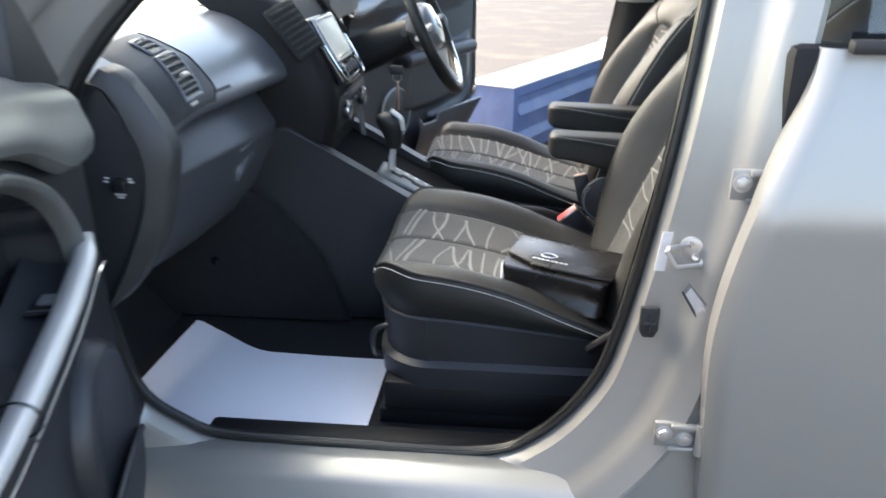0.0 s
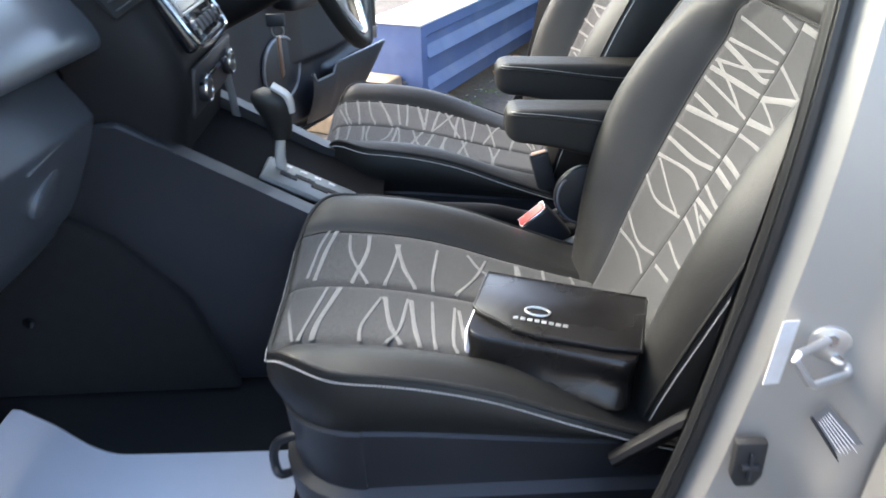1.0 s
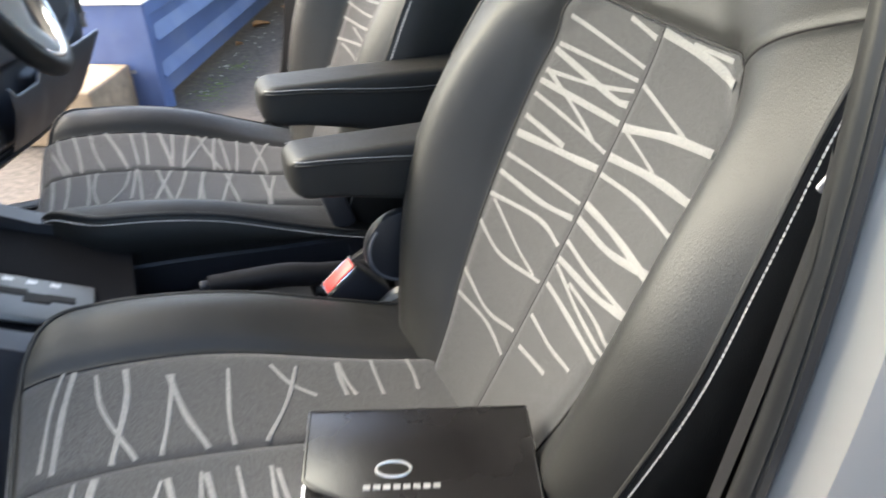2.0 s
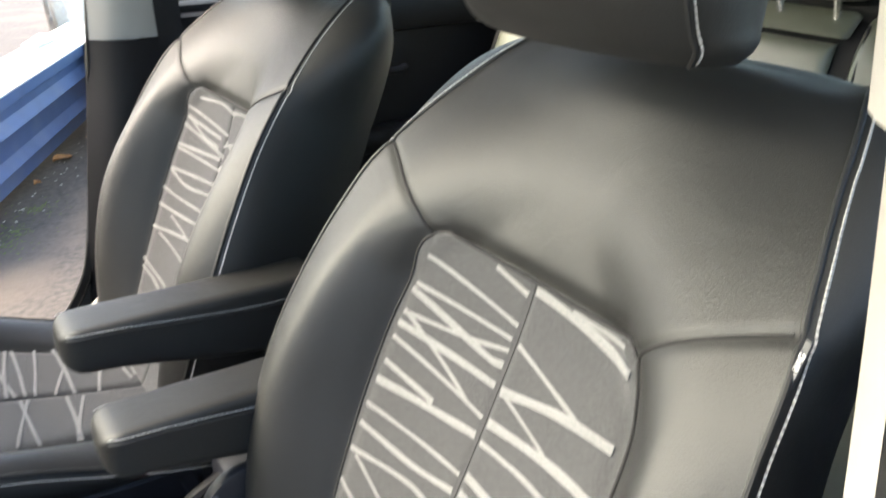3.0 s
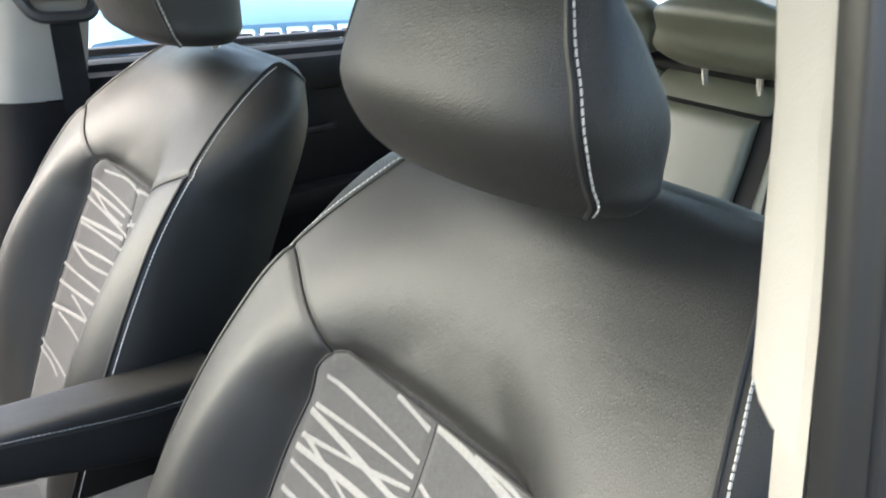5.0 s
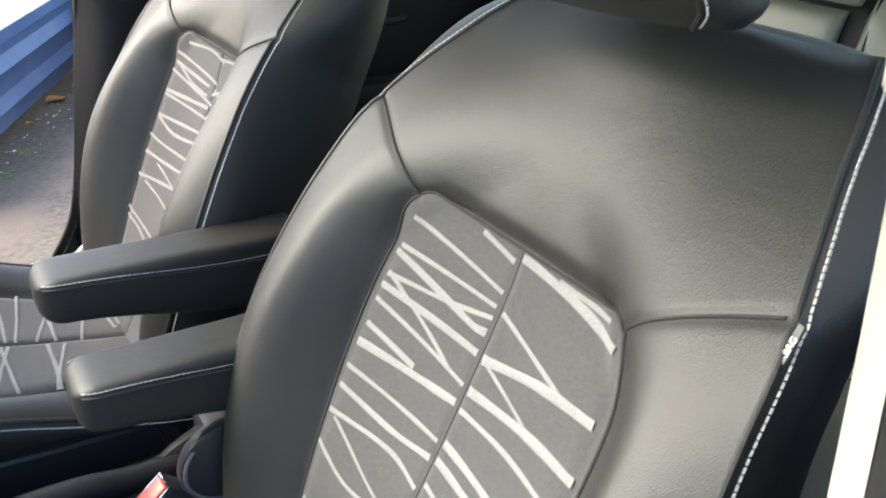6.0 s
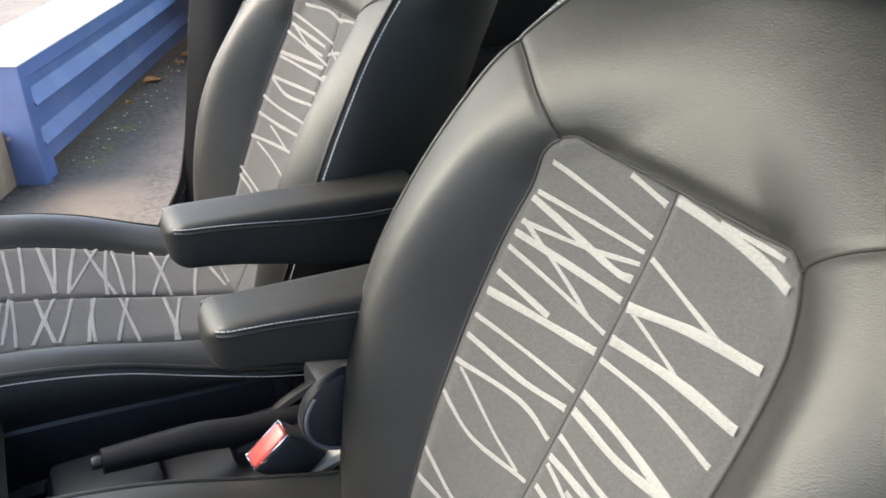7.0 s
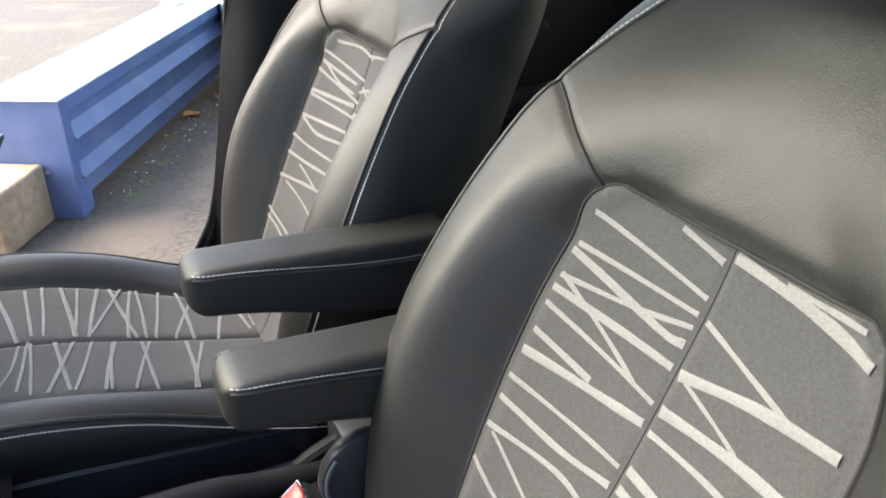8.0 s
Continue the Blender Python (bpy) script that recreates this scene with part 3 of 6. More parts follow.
STRIPES_B = [
    (0.138, -0.172, 0.062, -0.169, 0.004, -0.167, 0.0025), (0.137, -0.193, 0.061, -0.193, 0.004, -0.184, 0.0035), (0.136, -0.221, 0.05, -0.209, 0.004, -0.216, 0.003),
    (0.126, -0.224, 0.063, -0.249, 0.017, -0.26, 0.002), (0.133, -0.255, 0.079, -0.27, 0.004, -0.26, 0.0025), (0.047, 0.012, 0.004, 0.004, 0.003),
    (0.122, -0.314, 0.06, -0.331, 0.004, -0.322, 0.0025), (0.115, -0.342, 0.051, -0.342, 0.004, -0.353, 0.0025),
]
STRIPES_C = [
    (-0.004, 0.012, -0.078, 0.005, -0.126, -0.004, 0.005), (-0.048, 0.012, -0.078, 0.012, -0.113, 0.012, 0.0025), (-0.004, -0.038, -0.053, -0.051, -0.096, -0.061, 0.0025),
    (-0.004, -0.081, -0.069, -0.066, -0.133, -0.058, 0.005), (-0.011, -0.083, -0.048, -0.093, -0.073, -0.1, 0.002), (-0.004, -0.111, -0.079, -0.103, -0.139, -0.101, 0.005),
    (-0.004, -0.13, -0.071, -0.128, -0.136, -0.133, 0.003),
]
STRIPES_D = [
    (-0.004, -0.163, -0.063, -0.167, -0.136, -0.175, 0.0045), (-0.004, -0.18, -0.069, -0.183, -0.138, -0.17, 0.0045), (-0.004, -0.205, -0.058, -0.212, -0.139, -0.212, 0.003),
    (-0.005, -0.225, -0.078, -0.224, -0.139, -0.213, 0.004), (-0.007, -0.232, -0.071, -0.249, -0.139, -0.256, 0.0025), (-0.037, -0.236, -0.098, -0.24, -0.139, -0.247, 0.0025),
    (-0.007, -0.254, -0.076, -0.262, -0.129, -0.266, 0.0035), (-0.008, -0.292, -0.057, -0.298, -0.103, -0.295, 0.0025), (-0.014, -0.328, -0.071, -0.322, 0.003),
]
STRIPES_E = [
    (0.08, 0.003, 0.012, 0.01, -0.039, 0.003, 0.0025), (-0.028, 0.006, -0.083, 0.012, -0.125, 0.011, 0.0025), (0.104, -0.018, 0.043, -0.023, -0.03, -0.029, 0.0025),
    (0.105, -0.033, 0.044, -0.037, -0.009, -0.039, 0.003), (0.099, -0.033, 0.046, -0.05, -0.009, -0.053, 0.0025), (0.112, -0.047, 0.057, -0.053, -0.035, -0.061, 0.0025),
    (0.111, -0.081, 0.05, -0.075, -0.025, -0.067, 0.0035), (0.109, -0.087, 0.041, -0.085, -0.035, -0.082, 0.0025), (0.111, -0.122, 0.05, -0.115, -0.029, -0.106, 0.003),
]
STRIPES_F = [
    (0.109, -0.125, 0.054, -0.135, -0.032, -0.123, 0.003), (0.117, -0.157, 0.061, -0.159, -0.032, -0.153, 0.0025), (0.114, -0.185, 0.046, -0.182, -0.03, -0.174, 0.003),
    (0.111, -0.224, 0.041, -0.212, -0.028, -0.202, 0.003), (0.069, -0.191, 0.03, -0.199, -0.003, -0.205, 0.002), (0.087, -0.227, 0.036, -0.233, -0.021, -0.242, 0.002),
    (0.107, -0.279, 0.055, -0.287, 0.003, -0.294, 0.0025), (0.102, -0.291, 0.062, -0.296, 0.027, -0.305, 0.0025), (-0.025, -0.046, -0.05, -0.038, -0.082, -0.034, 0.003),
]
CUSHION_A = [
    (0.016, -0.142, 0.096, -0.133, 0.146, -0.121, 0.0025), (0.009, -0.131, 0.087, -0.122, 0.143, -0.11, 0.0035), (0.004, -0.08, 0.085, -0.063, 0.132, -0.061, 0.0035),
    (0.004, -0.059, 0.077, -0.085, 0.131, -0.09, 0.0025), (0.004, -0.036, 0.052, -0.026, 0.115, -0.016, 0.0025), (0.004, 0.006, 0.055, -0.01, 0.115, -0.02, 0.0035),
    (0.004, 0.03, 0.045, 0.031, 0.116, 0.04, 0.0025), (0.004, 0.061, 0.058, 0.091, 0.112, 0.112, 0.0025), (0.064, 0.124, 0.085, 0.101, 0.117, 0.085, 0.003),
    (0.061, 0.157, 0.083, 0.156, 0.114, 0.157, 0.003), (0.06, 0.167, 0.085, 0.162, 0.115, 0.16, 0.0025), (0.057, 0.197, 0.091, 0.198, 0.116, 0.199, 0.0025),
    (0.06, 0.239, 0.091, 0.243, 0.113, 0.242, 0.0025), (0.061, 0.288, 0.09, 0.286, 0.114, 0.282, 0.0025), (0.06, 0.31, 0.088, 0.303, 0.112, 0.295, 0.0025),
]
CUSHION_B = [
    (-0.146, -0.14, -0.076, -0.154, -0.004, -0.169, 0.002), (-0.146, -0.133, -0.088, -0.125, -0.009, -0.111, 0.0025), (-0.146, -0.117, -0.096, -0.113, -0.01, -0.094, 0.004),
    (-0.146, -0.061, -0.104, -0.06, -0.03, -0.039, 0.0025), (-0.146, -0.012, -0.1, -0.026, -0.029, -0.034, 0.0035), (-0.146, -0.03, -0.112, -0.015, -0.028, -0.004, 0.0025),
    (-0.146, 0.011, -0.106, 0.005, -0.03, 0, 0.0035), (-0.146, 0.03, -0.114, 0.028, -0.027, 0.028, 0.0025), (-0.146, 0.056, -0.12, 0.052, -0.032, 0.058, 0.0025),
    (-0.146, 0.075, -0.115, 0.067, -0.037, 0.063, 0.003),
]


DRIVER_A = [
    (0.135, -0.028, 0.076, -0.025, 0.016, -0.022, 0.0025), (0.143, -0.006, 0.078, -0.006, 0.013, -0.008, 0.0025), (0.141, 0.018, 0.076, 0.025, 0.009, 0.03, 0.0035),
    (0.138, 0.04, 0.073, 0.035, 0.009, 0.029, 0.0025), (0.137, 0.067, 0.072, 0.055, 0.007, 0.046, 0.003), (0.138, 0.098, 0.076, 0.073, 0.015, 0.049, 0.0025),
    (0.137, 0.082, 0.072, 0.093, 0.004, 0.106, 0.003), (0.133, 0.111, 0.069, 0.101, 0.004, 0.095, 0.003),
]
DRIVER_B = [
    (0.134, 0.119, 0.069, 0.12, 0.004, 0.118, 0.0025), (0.134, 0.15, 0.069, 0.141, 0.003, 0.13, 0.0022), (0.134, 0.175, 0.068, 0.18, 0.0, 0.181, 0.003),
    (0.131, 0.205, 0.066, 0.178, 0.002, 0.156, 0.0025), (0.121, 0.247, 0.06, 0.229, -0.002, 0.214, 0.0028), (0.121, 0.249, 0.071, 0.258, 0.021, 0.266, 0.003),
    (0.116, 0.271, 0.073, 0.274, 0.029, 0.273, 0.0025), (0.108, 0.322, 0.079, 0.333, 0.051, 0.339, 0.0025),
]
DRIVER_C = [
    (0.004, -0.027, -0.061, -0.032, -0.125, -0.038, 0.0025), (0.001, -0.024, -0.068, -0.023, -0.136, -0.023, 0.0022), (0.0, 0.004, -0.065, 0.011, -0.132, 0.019, 0.003),
    (-0.002, 0.027, -0.069, 0.01, -0.135, -0.005, 0.003), (-0.005, 0.049, -0.069, 0.037, -0.133, 0.024, 0.0025), (-0.007, 0.077, -0.072, 0.065, -0.136, 0.057, 0.003),
    (-0.012, 0.073, -0.074, 0.067, -0.137, 0.064, 0.0022), (-0.008, 0.11, -0.073, 0.113, -0.138, 0.116, 0.0025), (-0.008, 0.12, -0.073, 0.104, -0.137, 0.091, 0.0025),
    (-0.011, 0.168, -0.074, 0.168, -0.137, 0.165, 0.003), (-0.013, 0.19, -0.075, 0.174, -0.137, 0.16, 0.0025),
]


def cushion_front(seed):
    """Stripes of the front part of the driver's cushion."""
    rnd = random.Random(seed)
    out = []
    for lo, hi in ((-0.146, -0.004), (0.004, 0.144)):
        x = -0.15
        while x < -0.045:
            t0, t1 = rnd.uniform(-0.018, 0.018), rnd.uniform(-0.008, 0.008)
            out.append((lo, x - t0, (lo + hi) / 2, x + t1, hi, x + t0, rnd.choice((0.0022, 0.0024, 0.0026, 0.0034))))
            x += rnd.choice((0.014, 0.022, 0.030))
    return out


def stitch_line(pts, step=0.0042, r=0.0007):
    """Short pale stitches along a line."""
    at = np.concatenate(([0.0], np.cumsum([(b - a).length for a, b in zip(pts, pts[1:])])))
    xyz = np.array([tuple(p) for p in pts])
    along = lambda d: Vector([float(np.interp(d, at, xyz[:, k])) for k in range(3)])
    out = [(along(d), along(d + step * 0.74)) for d in np.arange(0.0, at[-1] - step, step)]
    bm = bmesh.new()
    for q, e in out:
        d = (e - q).normalized()
        s = d.orthogonal().normalized() * r
        t = d.cross(s)
        v = [bm.verts.new(p + o) for p in (q, e) for o in (s + t, t - s, -s - t, s - t)]
        for i in range(4):
            bm.faces.new((v[i], v[(i + 1) % 4], v[4 + (i + 1) % 4], v[4 + i]))
        bm.faces.new(v[:4])
        bm.faces.new(v[4:])
    return bm


def front_seat(yc, inner, stripes, cushion_lines, label, head_fit, cush_w, slim=1.0):
    """inner: +1 when the car's middle lies on the seat's +y side; slim narrows the backrest's -y half."""
    s = thing("car_seat", label, "car seat", "front seats", at=(0, yc, 0.30))
    dz = Vector((0, 0, -0.30))
    fit = lambda p: Vector((p.x, p.y * (slim if p.y < 0 else 1), p.z))
    bp = lambda y, v, lf=0.0: fit(back_pt(y, v, lf)) + dz

    # backrest
    vs = span(-0.46, -0.05, 62) + span(-0.045, 0.08, 38)[1:] + span(0.083, 0.235, 40) + [0.238, 0.24]
    us = span(-1, 1, 131)
    back = part("backrest", grid(lambda u, v: bp(u * half_w(v), v), us, vs), LEATHER, s, "black leather backrest with raised side bolsters")

    def side_y(t, v):
        """Half width of the seat at depth t behind the piping."""
        return half_w(v) + swell(v) * (math.sin(math.pi * t ** 0.62) + 0.55 * t * t) - 0.035 * t ** 3 - 0.008 * t * t

    def side_pt(sg, t, v, lift=0.0):
        p = pipe_w(v)
        q = S_0 + S_UP * (v - 0.012 * t * sstep(0.15, 0.24, v)) + S_N * (p + (-0.115 - p) * t)
        return fit(Vector((q.x, sg * (side_y(t, v) + lift), q.z))) + dz

    def beside(sg, v, gap):
        """Point on the side that lies gap behind the piping."""
        rim, t = bp(sg * half_w(v), v), 0.0
        while (side_pt(sg, t, v) - rim).length < gap:
            t += 0.0005
        return side_pt(sg, t, v, 0.0006)

    def side(sg):
        return grid(lambda t, v: side_pt(sg, t, v), [k * k * (2 - k) if k < 1 else 1 for k in span(0, 1, 18)], vs[::3] + [0.24])
    for sg in (-1, 1):
        part("side_panel", side(sg), LEATHER, back, "smooth black leather side")
        low_edge = [v for v in vs[4:] if v < 0.2385]
        over = [(k, 0.2395) for k in span(0.03, 0.8, 16)]
        edge = [bp(sg * half_w(v), v) + Vector((0, sg * 0.0012, 0)) for v in low_edge] + [side_pt(sg, k, v, 0.0008) for k, v in over]
        part("piping", tube(edge[::2], 0.0023, 8), PIPING, back)
        part("stitching", stitch_line([beside(sg, v, 0.0075) for v in low_edge[::2]], 0.0050, 0.0007), THREAD, back, "pale stitching")
        seam = [bp(sg * a, seam_v(a), 0.0012) for a in span(0.126, half_w(0.078) - 0.002, 26)]
        part("seam", tube(seam, 0.0014, 6), SEAM, back)

    def rear(u, v):
        q = S_0 + S_UP * (v - 0.012 * sstep(0.15, 0.24, v)) + S_N * (-0.115 - 0.02 * (1 - u * u))
        return fit(Vector((q.x, u * side_y(1.0, v), q.z))) + dz
    def crown(u, t):
        """Rounded top that joins the front to the back."""
        q = (1 - t) * bp(u * half_w(0.24), 0.24) + t * rear(u, 0.24)
        return fit(Vector((q.x, u * side_y(t, 0.24), q.z + 0.016 * math.sin(math.pi * t) * (1 - u ** 6))))
    part("back_panel", merged(grid(rear, span(-1, 1, 24), vs[::4] + [0.24]),
                              grid(crown, span(-1, 1, 41), span(0, 1, 14))), LEATHER, s)

    # cloth panel
    rows = span(-0.455, -0.02, 60) + [INS_TOP - 0.034 * (1 - math.sin(a)) - 0.001 for a in span(0.05, 1.5, 14)]
    ins = part("cloth_panel", grid(lambda u, v: bp(u * (ins_edge(v) - 0.0005), v, 0.0030 * (1 - abs(u) ** 12) * (1 if v < INS_TOP - 0.003 else 0.3) + 0.002 - 0.0016 * math.exp(-((u * ins_edge(v)) / 0.003) ** 2)),
                                       span(-1, 1, 71), rows), CLOTH, back, "charcoal woven cloth with a pale stripe pattern")
    on_ins = lambda y, v, lf: bp(y, v, 0.0045 + lf)
    for st in stripes:
        part("stripe", ribbon(on_ins, bent(st[:-1]), st[-1]), STRIPE, back)
    part("centre_seam", tube([bp(0.0, v, 0.0034) for v in span(-0.44, INS_TOP - 0.004, 60)], 0.0009, 5), SEAM, back)
    outline = [bp(ins_edge(v), v, 0.0015) for v in rows] + [bp(-ins_edge(v), v, 0.0015) for v in rows[::-1]]
    part("panel_seam", tube(outline, 0.0016, 6), SEAM, back)

    # cushion
    xs = span(CX0, -0.10, 30) + span(-0.095, CX1, 50)
    cz = lambda y, x, lf=0.0: Vector((x, y, cush_z(y, x, cush_w) + lf)) + dz
    ch_ = lambda x: cush_half(x, cush_w)
    cush = part("cushion", grid(lambda u, x: cz(u * ch_(x), x), span(-1, 1, 101), xs), LEATHER, s, "black leather seat cushion with raised bolsters")
    rim = [cz(-ch_(x), x) for x in xs[::-1]] + [cz(u * ch_(CX0), CX0) for u in span(-1, 1, 25)] + [cz(ch_(x), x) for x in xs]
    part("cushion_piping", tube(rim[::2], 0.0032, 8), PIPING, cush)
    part("cushion_stitching", stitch_line([p + (Vector((0, -1 if p.y < 0 else 1, 0)) if p.x > CX0 + 0.11 else Vector((p.x - 0.09, p.y, 0)).normalized()) * 0.0062 + Vector((0, 0, -0.008)) for p in rim]), THREAD, cush)

    def skirt(i, t):
        p = rim[i]
        ang = Vector((p.x - 0.09, p.y, 0))
        out = ang.normalized()
        if abs(p.x) > -1 and p.x > CX0 + 0.11:
            out = Vector((0, -1 if p.y < 0 else 1, 0))
        low = 0.548 - 0.30 - 0.03 * sstep(-0.1, 0.3, p.x)
        z = p.z + (low - p.z) * t
        o = 0.008 * math.sin(math.pi * min(1, t * 1.05)) - 0.012 * t ** 2
        return Vector((p.x + out.x * o, p.y + out.y * o, z))
    part("cushion_side", grid(skirt, range(len(rim)), span(0, 1, 10)), LEATHER, cush)

    # plastic seat base
    def base(i, t):
        p = skirt(i, 1.0)
        zs = [p.z + 0.004, p.z - 0.004, p.z - 0.012, 0.165, 0.155, 0.147, 0.10, 0.094]
        ins_ = [0.006, -0.004, -0.002, 0.004, 0.006, -0.008, -0.004, 0.01]
        out = Vector((p.x - 0.09, p.y, 0)).normalized() if p.x < CX0 + 0.11 else Vector((0, -1 if p.y < 0 else 1, 0))
        return Vector((p.x - out.x * ins_[t], p.y - out.y * ins_[t], zs[t]))
    keep = [i for i in range(len(rim)) if rim[i].x < 0.30]
    part("base_valance", grid(base, keep, range(8)), PLASTIC, s, "black plastic seat base valance")
    for sg in (-1, 1):
        tip = smooth_line([(0.225, sg * 0.252, 0.212), (0.262, sg * 0.256, 0.243), (0.30, sg * 0.256, 0.268), (0.345, sg * 0.254, 0.283)] if sg * inner < 0 else [(0.225, sg * 0.272, 0.186), (0.265, sg * 0.274, 0.212), (0.30, sg * 0.272, 0.224), (0.335, sg * 0.268, 0.233)], 5)
        part("recliner_tip", tube(tip, lambda t: 0.0095 + 0.003 * t, 10, flat=1.3), BLACKTRIM if sg < 0 else CREAM, s, "plastic recliner arm")
        part("seat_rail", rbox(-0.16, 0.34, sg * 0.20 - 0.022, sg * 0.20 + 0.022, 0.012, 0.045, 0.006), BLACKTRIM, s, "black slide rail")
        part("rail_cover", rbox(-0.15, 0.34, sg * 0.20 - 0.03, sg * 0.20 + 0.03, 0.045, 0.11, 0.01), BLACKTRIM, s)
    bar = smooth_line([(-0.12, -0.170, 0.205), (-0.168, -0.168, 0.188), (-0.178, -0.165, 0.152), (-0.166, -0.163, 0.130), (-0.12, -0.10, 0.120), (-0.12, 0.10, 0.120)], 6)
    part("slide_bar", tube(bar, 0.006), PLASTIC, s, "bent steel slide handle")

    # cushion cloth
    ch = lambda x: 0.151 - 0.03 * sstep(0.0, 0.3, x)
    cx = span(-0.163, 0.34, 70)
    cc = part("cushion_cloth", grid(lambda u, x: cz(u * ch(x), x, 0.0045 * (1 - abs(u) ** 14) * sstep(-0.168, -0.152, x) - 0.0022 * math.exp(-(u / 0.02) ** 2)), span(-1, 1, 61), cx), CLOTH, cush, "charcoal woven cloth with a pale stripe pattern")
    on_c = lambda y, x, lf: cz(y, min(max(x, -0.156), 0.34), 0.0046 + lf)
    for st in cushion_lines:
        part("stripe", ribbon(on_c, bent(st[:-1]), st[-1]), STRIPE, cush)
    part("cushion_seam", tube([cz(0, x, 0.0022) for x in cx], 0.0010, 5), SEAM, cush)
    for sg in (-1, 1):
        part("cushion_panel_seam", tube([cz(sg * ch(x), x, 0.001) for x in cx], 0.0015, 5), SEAM, cush)

    # headrest
    hx, hz, tall, lean, W, wb, wt, D, db, dt, bow, ey, ex, sag = head_fit
    HC = Vector((hx, -0.002, hz)) + dz
    knots = [0, 0.06, 0.15, 0.35, 0.6, 0.8, 0.92, 1.0]
    hw = eased(knots, [W * k for k in (wb * 0.93, wb, wb * 0.6 + 0.4, 1.0, 0.75 + 0.25 * wt, 0.4 + 0.6 * wt, 0.2 + 0.72 * wt, wt * 0.55)])
    hd = eased(knots, [D * k for k in (db * 0.8, db, db * 0.5 + 0.5, 1.0, 0.7 + 0.3 * dt, 0.35 + 0.65 * dt, 0.1 + 0.8 * dt, dt * 0.4)])

    def head(u, t):
        """u round the loop (0.75 is the front), t from bottom to top."""
        a = 2 * math.pi * u
        cs, sn = math.cos(a), math.sin(a)
        y = hw(t) * math.copysign(abs(cs) ** ey, cs)
        x = hd(t) * math.copysign(abs(sn) ** ex, sn)
        return HC + Vector((x + D - lean * t + bow * (y / 0.13) ** 2, y, tall * t - sag * (y / 0.13) ** 2 * t * t))
    ts = [0, 0.02, 0.05] + span(0.09, 0.9, 24) + [0.93, 0.96, 0.98, 0.992, 1.0]
    hbm = grid(head, [i / 72 for i in range(72)], ts, close_u=True)
    bmesh.ops.holes_fill(hbm, edges=[e for e in hbm.edges if e.is_boundary], sides=200)
    hr = part("headrest", hbm, LEATHER, s, "black leather headrest with pale stitching")
    seam_u = eased([0, 0.25, 0.5, 0.8, 0.9, 0.93, 0.96], [0.581, 0.580, 0.585, 0.596, 0.590, 0.565, 0.528])
    for off in (-1, 1):
        hs = lambda t, d=0.0, off=off: head((seam_u(t) + d) if off < 0 else 1.5 - seam_u(t) - d, t)
        part("headrest_seam", tube([hs(t) for t in span(0.0, 0.95, 44)], 0.0022, 6), PIPING, hr)
        part("headrest_stitching", stitch_line([hs(t, -0.008) + Vector((-0.0010, off * 0.0012, 0)) for t in span(0.01, 0.93, 60)], 0.0050, 0.0006), THREAD, hr, "pale stitching")
    for sy in (-0.07, 0.07):
        part("headrest_post", tube([HC + Vector((0.092, sy, 0.03)), HC + Vector((0.108, sy, -0.010))], 0.006), STEEL, s)

    # folding armrest on the middle side
    y0, top = (0.222, 0.775) if inner > 0 else (-0.293, 0.806)
    wd = 0.066

    def arm(u, x):
        a = 2 * math.pi * u
        t = (x - 0.156) / 0.30
        hh = 0.027 + 0.019 * sstep(0.0, 0.8, t)
        e = min(1.0, math.sqrt(max(0.0, 1 - (1 - min(1, (x - 0.154) / 0.022)) ** 2)) * 0.65 + 0.35)
        cs, sn = math.cos(a), math.sin(a)
        y = y0 + wd / 2 + wd / 2 * e * math.copysign(abs(cs) ** 0.24, cs)
        z = top - 0.012 * t - hh + hh * e * math.copysign(abs(sn) ** 0.24, sn)
        return Vector((x, y, z)) + dz
    ax = [0.154, 0.1555, 0.158, 0.162, 0.168, 0.176] + span(0.19, 0.455, 14)
    am = part("armrest", loft([[arm(i / 40, x) for i in range(40)] for x in ax]), LEATHER, s, "narrow black leather folding armrest")
    for sg in (-1, 1):
        ln = [arm(0.0 if sg > 0 else 0.5, x) + Vector((0, sg * 0.0008, 0.018)) for x in ax[3:]]
        part("armrest_seam", tube(ln, 0.0018, 6), PIPING, am)
        part("armrest_stitching", stitch_line([p + Vector((0, -sg * 0.001, 0.005)) for p in ln], 0.005, 0.00045), THREAD, am)
    if inner < 0:
        return s
    bracket = part("armrest_bracket", merged(disc((0.285, y0 + 0.012, top - 0.30 - 0.150), (0, 1, 0), 0.052, 0.016, 30, 0.004), rbox(0.29, 0.44, y0 + 0.006, y0 + 0.022, top - 0.50, top - 0.40, 0.008)), PLASTIC, s, "black armrest pivot bracket")
    part("bracket_edge", tube([Vector((0.285 + 0.047 * math.cos(a), y0 + 0.004, top - 0.450 + 0.047 * math.sin(a))) for a in span(2.4, 5.2, 20)], 0.0022, 6), DASH, bracket)
    part("bracket_screw", disc((0.30, y0 + 0.003, top - 0.425), (0, -1, 0), 0.006, 0.006, 12, 0.001), STEEL, bracket)
    return s


passenger = front_seat(1.745, 1, STRIPES_A + STRIPES_B + STRIPES_C + STRIPES_D, CUSHION_A + CUSHION_B,
                       "black leather front seat with grey striped cloth, wallet on it",
                       (0.440, 1.135, 0.1575, 0.0214, 0.1294, 0.9982, 0.7669, 0.0711, 0.7012, 0.1636, 0.0064, 0.912, 0.829, 0.0324), 0.238)
SLIM = 0.86
side_a = [tuple((q + 0.027) / (SLIM if q + 0.027 < 0 else 1) if i % 2 == 0 and i < len(st) - 1 else q for i, q in enumerate(st)) for st in STRIPES_E + STRIPES_F]
